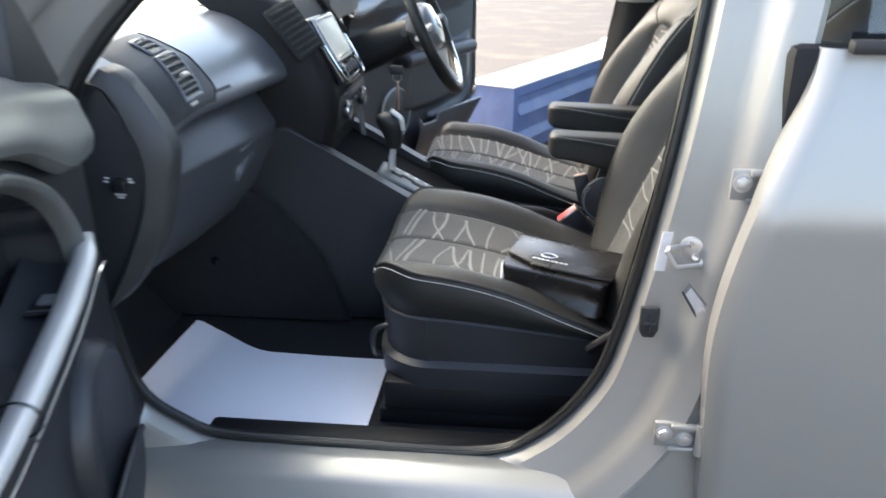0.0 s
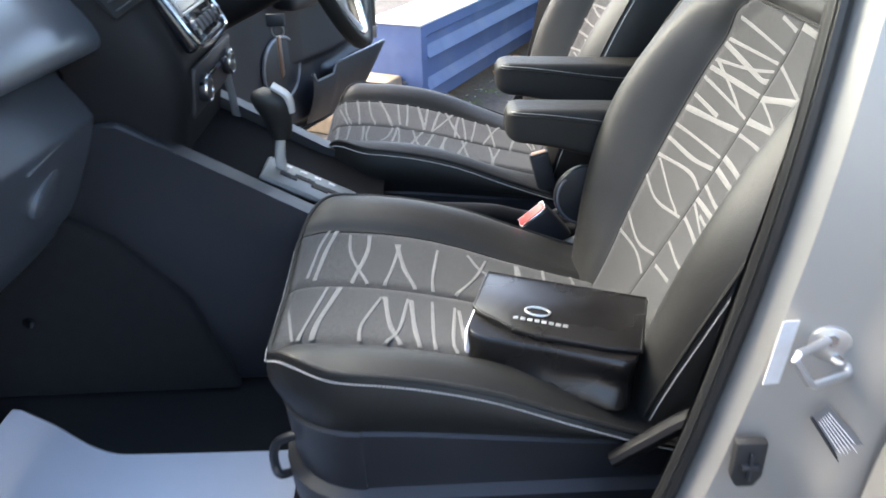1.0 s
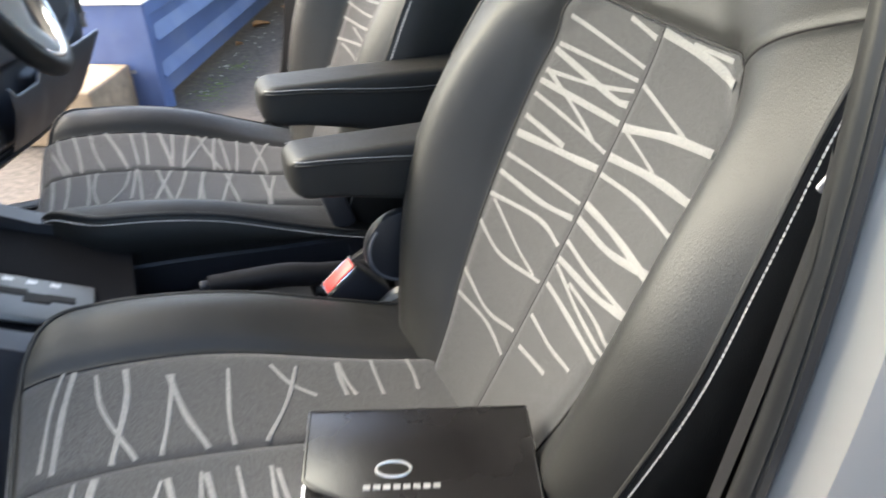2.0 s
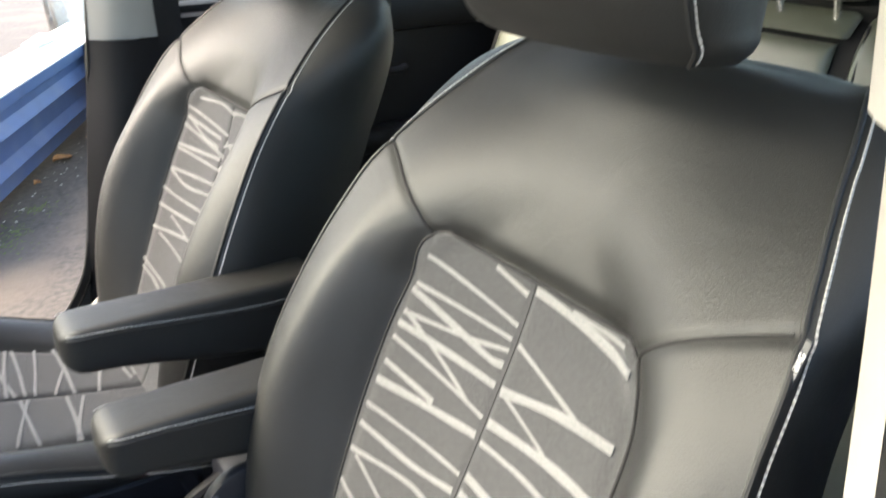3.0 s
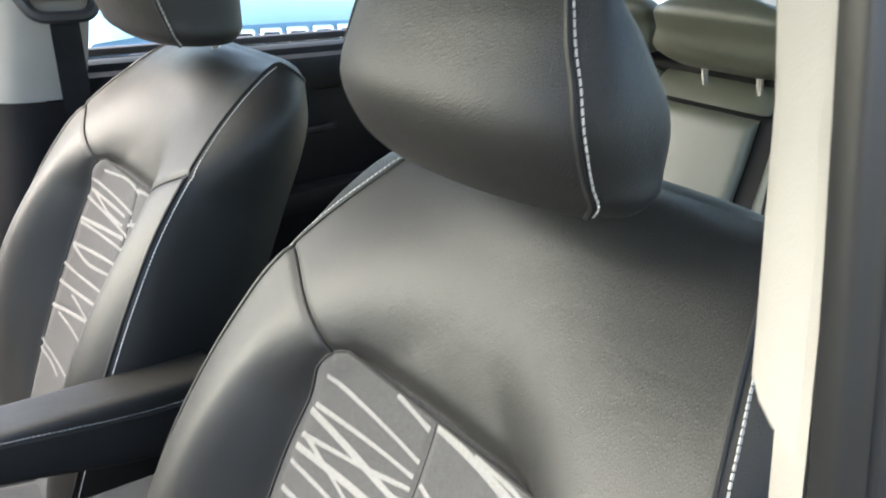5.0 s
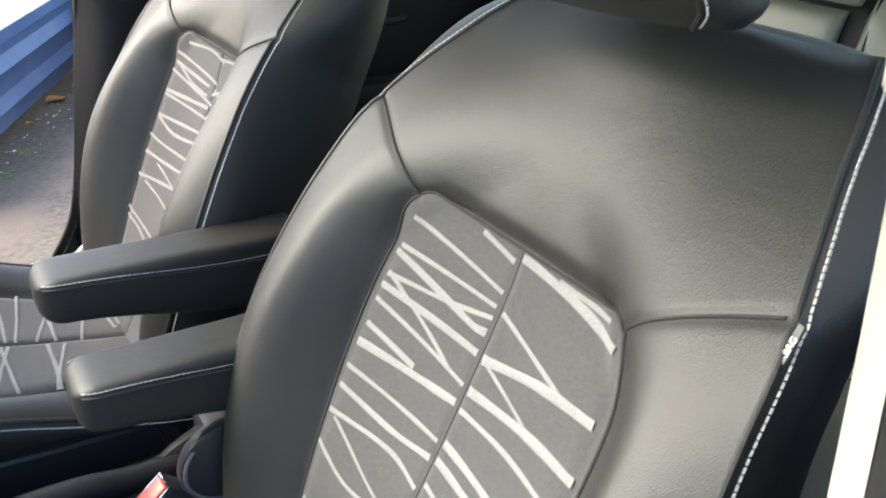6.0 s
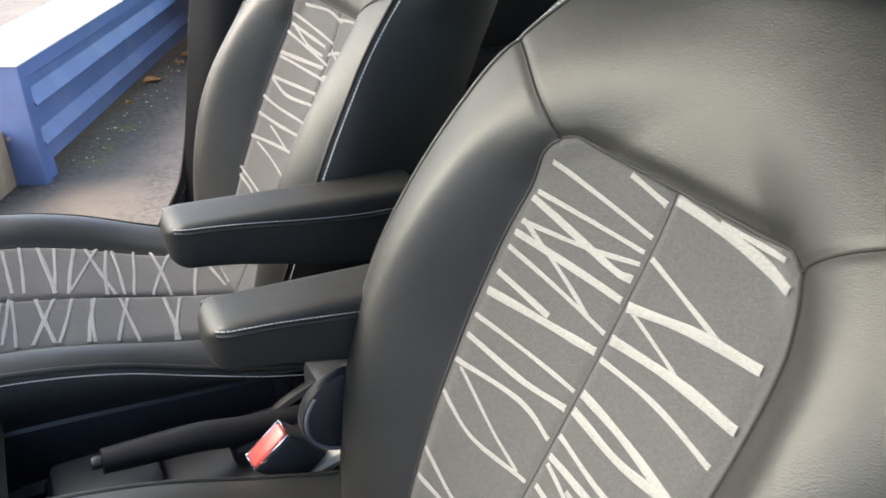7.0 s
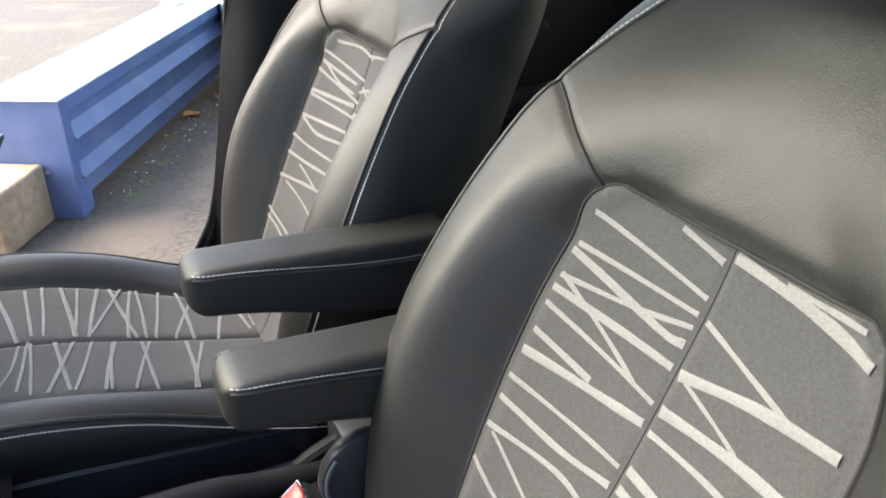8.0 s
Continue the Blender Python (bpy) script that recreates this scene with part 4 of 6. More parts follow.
driver = front_seat(2.418, -1, side_a + STRIPES_C[2:6] + STRIPES_D[1::2], DRIVER_A + DRIVER_B + DRIVER_C + cushion_front(11),
                    "black leather front seat with grey striped cloth, behind steering wheel",
                    (0.468, 1.137, 0.193, 0.0384, 0.1254, 1.0261, 0.7425, 0.0821, 0.8512, 0.2536, -0.0032, 0.872, 0.739, 0.0357), 0.222, SLIM)

# ---- dashboard ----
dash = thing("dashboard", "dark moulded dashboard with air vents and a touchscreen stack", "dashboard", at=(-0.7, MID, 0.587))
D0 = Vector((-0.7, MID, 0.6))


def dpart(name, bm, mat, parent=None, label="", smooth=True):
    """A dashboard part, built in the car's own coordinates."""
    bmesh.ops.translate(bm, verts=bm.verts, vec=-D0)
    return part(name, bm, mat, parent or dash, label, smooth)


bulge = eased([1.40, 1.5, 1.65, 1.80, 1.95, 2.113, 2.3, 2.6, 2.83], [-0.085, -0.060, -0.040, -0.018, 0.0, 0.0, 0.0, -0.03, -0.08])
PAD = smooth_line([(-1.04, 0, 0.985), (-0.90, 0, 1.040), (-0.72, 0, 1.062), (-0.56, 0, 1.050), (-0.48, 0, 1.012), (-0.435, 0, 0.965), (-0.415, 0, 0.928), (-0.420, 0, 0.908), (-0.445, 0, 0.900), (-0.49, 0, 0.893), (-0.56, 0, 0.885)], 5)
dpart("upper_pad", grid(lambda i, y: (PAD[i].x + bulge(y) * sstep(-1.0, -0.5, PAD[i].x), y, PAD[i].z - 0.025 * (1 - sstep(1.40, 1.60, y))),
      range(len(PAD)), span(1.405, 2.82, 60)), DASH, None, "dark soft-touch dashboard top")
LOW = smooth_line([(-0.505, 0, 0.897), (-0.490, 0, 0.884), (-0.452, 0, 0.826), (-0.450, 0, 0.802), (-0.478, 0, 0.735), (-0.52, 0, 0.66), (-0.60, 0, 0.585), (-0.72, 0, 0.56)], 6)
gb = dpart("glovebox_lid", grid(lambda i, y: (LOW[i].x + bulge(y) * 0.9 + 0.012 * math.sin(math.pi * min(1, max(0, (y - 1.50) / 0.44))), y, LOW[i].z), range(len(LOW)), span(1.475, 1.925, 30)), GLOVEBOX, None, "dark glovebox lid")
dpart("lower_panel", grid(lambda i, y: (LOW[i].x - 0.010 + bulge(y) * 0.9, y, LOW[i].z), range(len(LOW)), span(1.41, 2.82, 40)), GLOVEBOX, None)
gh = dpart("glovebox_handle", loft([[pose(-0.4745, 1.79, 0.752, 0, 20, 0) @ Vector((x, k * 0.036 * math.cos(a), k * (0.026 * math.sin(a) + 0.012 * math.cos(a)))) for a in span(0, 2 * math.pi * 23 / 24, 24)] for x, k in ((-0.006, 1.0), (0.001, 1.0), (0.003, 0.85), (0.002, 0.3))]), DASH, gb, "grey lens-shaped glovebox latch")
dpart("latch_recess", tube(smooth_line([(-0.462, 1.735, 0.800), (-0.456, 1.80, 0.808), (-0.452, 1.86, 0.814)], 5), 0.0025, 6), GREYPLASTIC, gb)

# end of the dashboard, towards the open door
END = [(-1.02, 0.975), (-0.86, 1.02), (-0.70, 1.030), (-0.60, 1.015), (-0.545, 0.985), (-0.515, 0.94), (-0.498, 0.89), (-0.492, 0.82), (-0.505, 0.74), (-0.545, 0.66), (-0.60, 0.60), (-0.75, 0.57), (-1.02, 0.57)]
dpart("end_panel", prism(END, "y", 1.405, 1.43, 0.006), PLASTIC, None, "dark removable end panel")
RIB_O = smooth_line([(-0.535, 0, 1.018), (-0.508, 0, 1.004), (-0.476, 0, 0.958), (-0.447, 0, 0.895), (-0.456, 0, 0.832), (-0.481, 0, 0.744), (-0.518, 0, 0.682), (-0.562, 0, 0.632)], 4)
RIB_I = smooth_line([(-0.555, 0, 0.998), (-0.527, 0, 0.979), (-0.507, 0, 0.935), (-0.488, 0, 0.873), (-0.497, 0, 0.802), (-0.530, 0, 0.722), (-0.560, 0, 0.665), (-0.590, 0, 0.615)], 4)
dpart("end_moulding", loft([[(o.x, 1.445, o.z), (o.x + 0.001, 1.412, o.z), (o.x - 0.006, 1.403, o.z - 0.002), (i.x, 1.394, i.z), (i.x - 0.006, 1.399, i.z), (i.x - 0.006, 1.445, i.z)] for o, i in zip(RIB_O, RIB_I)]), FRONTGREY, None, "angular grey moulding at the dashboard's end")
sw = dpart("airbag_switch", disc((-0.538, 1.400, 0.835), (0.15, -1, 0), 0.012, 0.012, 22, 0.003), GLOSS, None, "round key-operated airbag switch")
for a, c, w in ((0.019, 0.009, 0.006), (-0.019, 0.010, 0.006), (0.021, 0.004, 0.008), (-0.021, 0.004, 0.007), (0.0, -0.017, 0.017), (0.0, -0.0215, 0.011)):
    dpart("switch_mark", rbox(-0.538 + a - w / 2, -0.538 + a + w / 2, 1.4010, 1.4035, 0.835 + c - 0.0013, 0.835 + c + 0.0013, 0), LABEL, sw, "white legend bar", False)


def vent(name, m, w, h, slats, tab=True):
    v = dpart(name, rbox(-0.004, 0.006, -w / 2 - 0.004, w / 2 + 0.004, -h / 2 - 0.004, h / 2 + 0.004, 0.004, 2, m), SEAM, None, "black air vent with thin slats")
    for i in range(slats):
        z = -h / 2 + h * (i + 0.5) / slats
        dpart("slat", rbox(0.002, 0.009, -w / 2 + 0.003, w / 2 - 0.003, z - 0.0012, z + 0.0012, 0.0008, 1, m @ pose(0, 0, z, 0, 18, 0) @ pose(0, 0, -z)), PLASTIC, v)
    if tab:
        dpart("vent_tab", rbox(0.008, 0.022, -0.010, 0.010, -0.004, 0.004, 0.002, 1, m), SATIN, v)
    return v


def pad_pt(s, y, lift=0.0):
    """A point on the dashboard top; s counts the spans of its profile."""
    def raw(s_, y_):
        k = min(max(s_ * 5, 0), len(PAD) - 1.001)
        q = PAD[int(k)].lerp(PAD[int(k) + 1], k - int(k))
        return Vector((q.x + bulge(y_) * sstep(-1.0, -0.5, q.x), y_, q.z - 0.025 * (1 - sstep(1.40, 1.60, y_))))
    if not lift:
        return raw(s, y)
    n = (raw(s + 0.05, y) - raw(s - 0.05, y)).cross(raw(s, y + 0.005) - raw(s, y - 0.005)).normalized()
    return raw(s, y) + (n if n.x > 0 else -n) * lift


def pad_vent(name, s0, s1, left, right, slats, tab):
    """A vent let into the dashboard top: s from s0 to s1, y between two sloping lines."""
    yl = lambda s: left[0] + (left[1] - left[0]) * (s - s0) / (s1 - s0)
    yr = lambda s: right[0] + (right[1] - right[0]) * (s - s0) / (s1 - s0)
    rim = [(s, yl(s)) for s in span(s0, s1, 12)] + [(s1, y) for y in span(yl(s1), yr(s1), 6)[1:]] + [(s, yr(s)) for s in span(s1, s0, 12)[1:]] + [(s0, y) for y in span(yr(s0), yl(s0), 6)[1:-1]]
    v = dpart(name, grid(lambda u, s: pad_pt(s, yl(s) + u * (yr(s) - yl(s)), 0.0022), span(0, 1, 6), span(s0, s1, 14)), SEAM, None, "black air vent with thin slats")
    dpart("vent_rim", tube([pad_pt(s, y, 0.003) for s, y in rim], 0.0026, 6, closed=True), DASH, v)
    for i in range(slats):
        s = s0 + (s1 - s0) * (i + 0.5) / slats
        dpart("slat", tube([pad_pt(s + 0.01, y, 0.0035) for y in span(yl(s) + 0.002, yr(s) - 0.002, 5)], 0.0017, 6), GREYPLASTIC, v)
    if tab:
        s = (s0 + s1) / 2 - 0.05
        dpart("vent_tab", tube([pad_pt(s, y, 0.006) for y in span(yl(s) + 0.022, yr(s) - 0.016, 4)], 0.0038, 8), SATIN, v, "satin adjusting tab")
    return v


dpart("vent_panel", grid(lambda u, s: pad_pt(s, 1.487 + (1.645 - 0.03 * max(0, abs(s - 4.9) - 0.6) - 1.487) * u, 0.0015 * (1 - abs(2 * u - 1) ** 10)), span(0, 1, 14), span(3.25, 6.2, 26)), PLASTIC, None, "dark vent panel")
dpart("panel_joint", tube([pad_pt(s, 1.645 - 0.03 * max(0, abs(s - 4.9) - 0.6), 0.0006) for s in span(3.25, 6.2, 26)], 0.0014, 6), SEAM)
pad_vent("side_vent", 4.08, 5.55, (1.560, 1.542), (1.616, 1.594), 7, True)
pad_vent("demister_vent", 3.5, 3.95, (1.556, 1.562), (1.600, 1.604), 3, False)
dpart("vent_wheel", tube([pad_pt(5.78, y, 0.003) for y in (1.548, 1.556, 1.566)], 0.003, 6), SATIN)
dpart("airbag_mark", merged(*[rbox(-0.0012, 0.0012, -0.004, 0.004, -0.003, 0.003, 0.0, 1, Matrix.Translation(pad_pt(5.7, 1.645 + i * 0.011, 0.001)) @ pose(0, 0, 0, 0, -35, -8)) for i in range(5)]), PLASTIC, None, "embossed marking bars")

# centre stack
stack_x = eased([0.60, 0.70, 0.77, 0.82, 0.88, 0.94, 1.0, 1.06, 1.09], [-0.365, -0.350, -0.335, -0.322, -0.322, -0.345, -0.378, -0.425, -0.47])


def stack_pt(u, z):
    a = abs(u)
    round_ = 0.055 * max(0, a - 0.72) ** 2 / 0.0784 + (0.10 * max(0, a - 0.93) / 0.07 if a > 0.93 else 0)
    wd = 0.165 + 0.012 * sstep(0.7, 0.95, z)
    return Vector((stack_x(z) - round_, 2.100 + u * wd, z))


dpart("centre_fascia", grid(stack_pt, span(-1, 1, 41), span(0.62, 1.09, 30)), BLACKTRIM, None, "dark centre stack")
CHEEK = [(-0.62, 1.06), (-0.45, 1.07), (-0.40, 1.0), (-0.37, 0.9), (-0.37, 0.80), (-0.40, 0.70), (-0.62, 0.60)]
for y0, y1 in ((1.952, 1.975), (2.25, 2.274)):
    dpart("stack_cheek", prism(CHEEK, "y", y0, y1, 0.01), BLACKTRIM)


def on_stack(y, z, lift=0.0, dz=0.01):
    a = (stack_x(z + dz) - stack_x(z - dz)) / (2 * dz)
    return pose(stack_x(z) + lift, y, z, 0, math.degrees(math.atan(a)), 0)


hu = dpart("touchscreen_surround", rbox(-0.010, 0.012, -0.098, 0.098, -0.094, 0.066, 0.008, 3, on_stack(2.088, 0.966, 0.004, 0.05)), GLOSS, None, "gloss black radio fascia")
dpart("screen", rbox(0.012, 0.0145, -0.072, 0.072, -0.040, 0.052, 0.002, 1, on_stack(2.088, 0.966, 0.004, 0.05)), SCREEN, hu, "grey glass touchscreen")
dpart("screen_bezel", merged(*[rbox(0.012, 0.0155, a, b, c, d, 0.001, 1, on_stack(2.088, 0.966, 0.004, 0.05)) for a, b, c, d in ((-0.077, -0.073, -0.045, 0.057), (0.073, 0.077, -0.045, 0.057), (-0.077, 0.077, 0.053, 0.057), (-0.077, 0.077, -0.045, -0.041))]), SATIN, hu)
for y in (-0.066, 0.066):
    dpart("radio_knob", disc(on_stack(2.088, 0.966, 0.004, 0.05) @ Vector((0.015, y, -0.068)), (1, 0, 0.35), 0.013, 0.010, 22, 0.003), GLOSS, hu, "small black knob")
dpart("radio_buttons", merged(*[rbox(0.011, 0.016, -0.045 + i * 0.026, -0.023 + i * 0.026, -0.078, -0.058, 0.003, 1, on_stack(2.088, 0.966, 0.004, 0.05)) for i in range(4)]), PLASTIC, hu)
dpart("fascia_trim", tube(smooth_line([on_stack(2.088, 0.966, 0.004, 0.05) @ Vector(p) for p in ((0.012, -0.1, 0.0), (0.014, -0.092, -0.08), (0.014, -0.06, -0.096), (0.014, 0.06, -0.096), (0.014, 0.092, -0.08), (0.012, 0.1, 0.0))], 6), 0.003, 6), CHROME, hu)
for y, nm in ((1.955, "centre_vent"), (2.235, "centre_vent")):
    sg = -1 if y < MID else 1
    vent(nm, on_stack(y + sg * 0.012, 1.010, -0.012, 0.05) @ pose(0, 0, 0, 0, 0, 30 * sg), 0.078, 0.112, 8, False)
hv = dpart("climate_panel", rbox(-0.004, 0.006, -0.125, 0.125, -0.04, 0.04, 0.006, 2, on_stack(2.118, 0.822, 0.0, 0.04)), PLASTIC, None, "climate control panel")
for y in (-0.085, 0.085):
    dpart("climate_knob", disc(on_stack(2.118, 0.822, 0.0, 0.04) @ Vector((0.010, y, 0)), (1, 0, 0.0), 0.023, 0.014, 24, 0.004), PLASTIC, hv, "round heater knob")
    dpart("knob_ring", ring(on_stack(2.118, 0.822, 0.0, 0.04) @ Vector((0.0165, y, 0)), (1, 0, 0.0), 0.020, 0.0022, 24, 6), CHROME, hv)
dpart("climate_buttons", merged(*[rbox(0.005, 0.010, -0.11 + i * 0.046, -0.075 + i * 0.046, -0.033, -0.026, 0.001, 1, on_stack(2.118, 0.862, 0.0, 0.04)) for i in range(5)]), GLOSS, hv)

# instrument hood
dpart("instrument_hood", loft([[Vector((x, 2.463 + math.cos(a) * r, 1.03 + math.sin(a) * 0.085)) for a in span(-0.5, 3.64, 15)] for x, r in ((-0.62, 0.15), (-0.46, 0.17), (-0.40, 0.175))]), PLASTIC)
dpart("dial_ring", merged(*[ring((-0.415, 2.463 + d, 1.03), (1, 0, 0.2), 0.055, 0.004, 28, 6) for d in (-0.085, 0.085)]), CHROME, None, "chrome instrument rings")

# ---- centre console ----
con = thing("centre_console", "black plastic centre console with an automatic gear gate", "console", at=(-0.3, MID, 0.312))
C0 = Vector((-0.3, MID, 0.322))


def cpart(name, bm, mat, parent=None, label="", smooth=True):
    bmesh.ops.translate(bm, verts=bm.verts, vec=-C0)
    return part(name, bm, mat, parent or con, label, smooth)


SIDE = [(-1.0, 0.33), (-0.02, 0.33), (-0.02, 0.50), (-0.06, 0.595), (-0.105, 0.622), (-0.16, 0.644), (-0.25, 0.696), (-0.345, 0.750), (-0.42, 0.80), (-0.60, 0.80), (-1.0, 0.85)]
for y0, y1 in ((1.930, 1.966), (2.226, 2.262)):
    cpart("side_panel", prism(SIDE, "y", y0, y1, 0.010, 3), PLASTIC, None, "large black side panel")
cpart("footwell_side", prism([(-1.0, 0.33), (-0.30, 0.33), (-0.36, 0.50), (-0.46, 0.62), (-0.60, 0.70), (-1.0, 0.74)], "y", 1.905, 1.932, 0.008), CARPET)
cpart("side_screw", disc((-0.618, 1.902, 0.481), (0, -1, 0), 0.010, 0.006, 14, 0.002), GLOSS)
TOP = eased([-0.40, -0.345, -0.25, -0.16, -0.105, -0.06], [0.752, 0.728, 0.676, 0.628, 0.608, 0.585])
# The recess's shade is put into this panel's near-black colour.
cpart("top_panel", grid(lambda x, y: (x, y, TOP(x)), span(-0.42, -0.05, 14), span(1.96, 2.235, 8)), DULL, None, "black console recess with its shade painted in")
gm = pose(-0.172, 2.042, 0.642, 0, 27.5, 0)
gate = cpart("gear_gate", rbox(-0.078, 0.086, -0.046, 0.046, -0.004, 0.006, 0.005, 3, gm), LEDGE, None, "satin grey gear gate")
cpart("gate_slot", merged(*[rbox(a, b, c, d, 0.0055, 0.0075, 0.001, 1, gm) for a, b, c, d in ((-0.05, -0.02, -0.012, 0.004), (-0.025, 0.01, 0.0, 0.014), (0.005, 0.035, -0.012, 0.008), (0.03, 0.062, -0.004, 0.010))]), SEAM, gate)
cpart("gate_marks", merged(*[rbox(-0.045 + i * 0.026, -0.034 + i * 0.026, 0.028, 0.036, 0.0055, 0.0068, 0, 1, gm) for i in range(4)]), LABEL, gate, "pale gear marking bars", False)
lever = cpart("gear_lever", tube(smooth_line([(-0.216, 2.062, 0.655), (-0.212, 2.052, 0.70), (-0.206, 2.047, 0.735)], 5), lambda t: 0.0095 - 0.002 * t, 12), SATIN, None, "gear lever with a leather knob")
KN = eased([0, 0.15, 0.4, 0.62, 0.76, 0.87, 0.94, 0.98, 1.0], [0.013, 0.016, 0.0205, 0.0255, 0.0262, 0.0228, 0.0165, 0.0095, 0.003])
knob_c = [Vector((-0.205 - 0.012 * t * t, 2.047 - 0.004 * t, 0.726 + 0.086 * t)) for t in span(0, 1, 16)]
kb = cpart("gear_knob", loft([[p + Vector((1.15 * KN(i / 15) * math.cos(a) - 0.006 * (i / 15) ** 2, 0.85 * KN(i / 15) * math.sin(a), 0)) for a in span(0, 2 * math.pi * 23 / 24, 24)] for i, p in enumerate(knob_c)]), LEATHER, lever, "black leather gear knob")
cpart("knob_insert", tube(smooth_line([knob_c[8] + Vector((0.024, -0.004, 0)), knob_c[12] + Vector((0.026, -0.008, 0.004)), knob_c[14] + Vector((0.006, -0.006, 0.010))], 6), 0.007, 8), SATIN, kb)
cpart("console_strip", tube(smooth_line([(-0.330, 2.222, 0.84), (-0.324, 2.222, 0.80), (-0.318, 2.222, 0.745), (-0.314, 2.222, 0.69)], 5), 0.008, 8, flat=0.6), GREYPLASTIC, None, "satin silver strip beside the stack")
# tunnel between the seats
cpart("tunnel", prism([(2.02, 0.325), (2.206, 0.325), (2.200, 0.47), (2.185, 0.495), (2.04, 0.495), (2.026, 0.47)], "x", -0.03, 0.62, 0.012), PLASTIC)
cpart("tunnel_tray", rbox(-0.02, 0.10, 2.05, 2.175, 0.49, 0.52, 0.01), PLASTIC)
cpart("tunnel_box", rbox(0.30, 0.55, 2.04, 2.186, 0.49, 0.56, 0.015), PLASTIC)

hb = thing("handbrake", "black handbrake lever lowered between the front seats", "handbrake", at=(0.2, 2.12, 0.495))
part("lever", tube(smooth_line([(0.12, 0.0, 0.005), (0.0, -0.01, 0.028), (-0.06, -0.015, 0.045), (-0.16, -0.02, 0.058)], 6), lambda t: 0.014 + 0.004 * math.sin(3 * t), 12), BLACKTRIM, hb)
part("release_button", disc((-0.165, -0.02, 0.059), (-1, 0, 0.1), 0.008, 0.012, 14, 0.002), PLASTIC, hb)
part("gaiter", rbox(-0.02, 0.13, -0.035, 0.03, -0.01, 0.02, 0.012, 3), BLACKTRIM, hb)

# ---- steering wheel ----
sw_n = Vector((math.cos(radians(24)), 0, math.sin(radians(24)) * 1.0))
sw_c = Vector((-0.165, 2.463, 0.949))
wheel = thing("steering_wheel", "black steering wheel with a silver lower rim and spokes", "steering wheel", at=sw_c)
SM = sw_n.to_track_quat("Z", "Y").to_matrix().to_4x4()
part("rim", ring((0, 0, 0), sw_n, 0.182, 0.0155, 48, 10), LEATHER, wheel, "black leather rim")
part("airbag_boss", loft([[SM @ Vector((r * math.cos(a), 0.82 * r * math.sin(a), z)) for a in span(0, 2 * math.pi * 31 / 32, 32)] for r, z in ((0.05, -0.06), (0.085, -0.025), (0.082, 0.0), (0.066, 0.016), (0.03, 0.022))]), DASH, wheel)
for a in (0, 180, 270):
    c, s_ = math.cos(radians(a)), math.sin(radians(a))
    part("spoke", tube([SM @ Vector((c * 0.07, s_ * 0.07, -0.004)), SM @ Vector((c * 0.12, s_ * 0.12, -0.012)), SM @ Vector((c * 0.176, s_ * 0.176, -0.004))], lambda t: 0.022 - 0.006 * math.sin(math.pi * t), 10, flat=0.45), SATIN, wheel, "satin silver spoke")
part("rim_insert", tube([SM @ Vector((0.172 * math.cos(a), 0.172 * math.sin(a), 0.009)) for a in span(radians(205), radians(335), 30)], 0.006, 8), CHROME, wheel, "bright lower rim insert")
part("emblem", disc(SM @ Vector((0, 0, 0.024)), sw_n, 0.018, 0.004, 24, 0.001), CHROME, wheel, "plain oval chrome emblem")
part("column_shroud", tube([SM @ Vector((0, 0, -0.03)), SM @ Vector((0, 0.005, -0.12)), SM @ Vector((0, 0.012, -0.30))], lambda t: 0.042 + 0.02 * t, 16, flat=0.85), BLACKTRIM, wheel)
for sg in (-1, 1):
    part("stalk", tube([SM @ Vector((sg * 0.04, 0.01, -0.06)), SM @ Vector((sg * 0.15, 0.02, -0.05))], lambda t: 0.006 + 0.003 * t, 8), PLASTIC, wheel)
key = thing("ignition_key", "car key with a brown tag hanging from the ignition", "key", at=(-0.26, 2.36, 0.845))
part("key_bow", rbox(-0.006, 0.03, -0.006, 0.006, -0.012, 0.012, 0.003), PLASTIC, key)
part("key_tag", rbox(0.012, 0.016, -0.014, 0.014, -0.11, -0.03, 0.002), TAN, key, "brown leather tag")
part("key_ring", ring((0.014, 0, -0.02), (0, 1, 0), 0.012, 0.0012, 20, 5), STEEL, key)


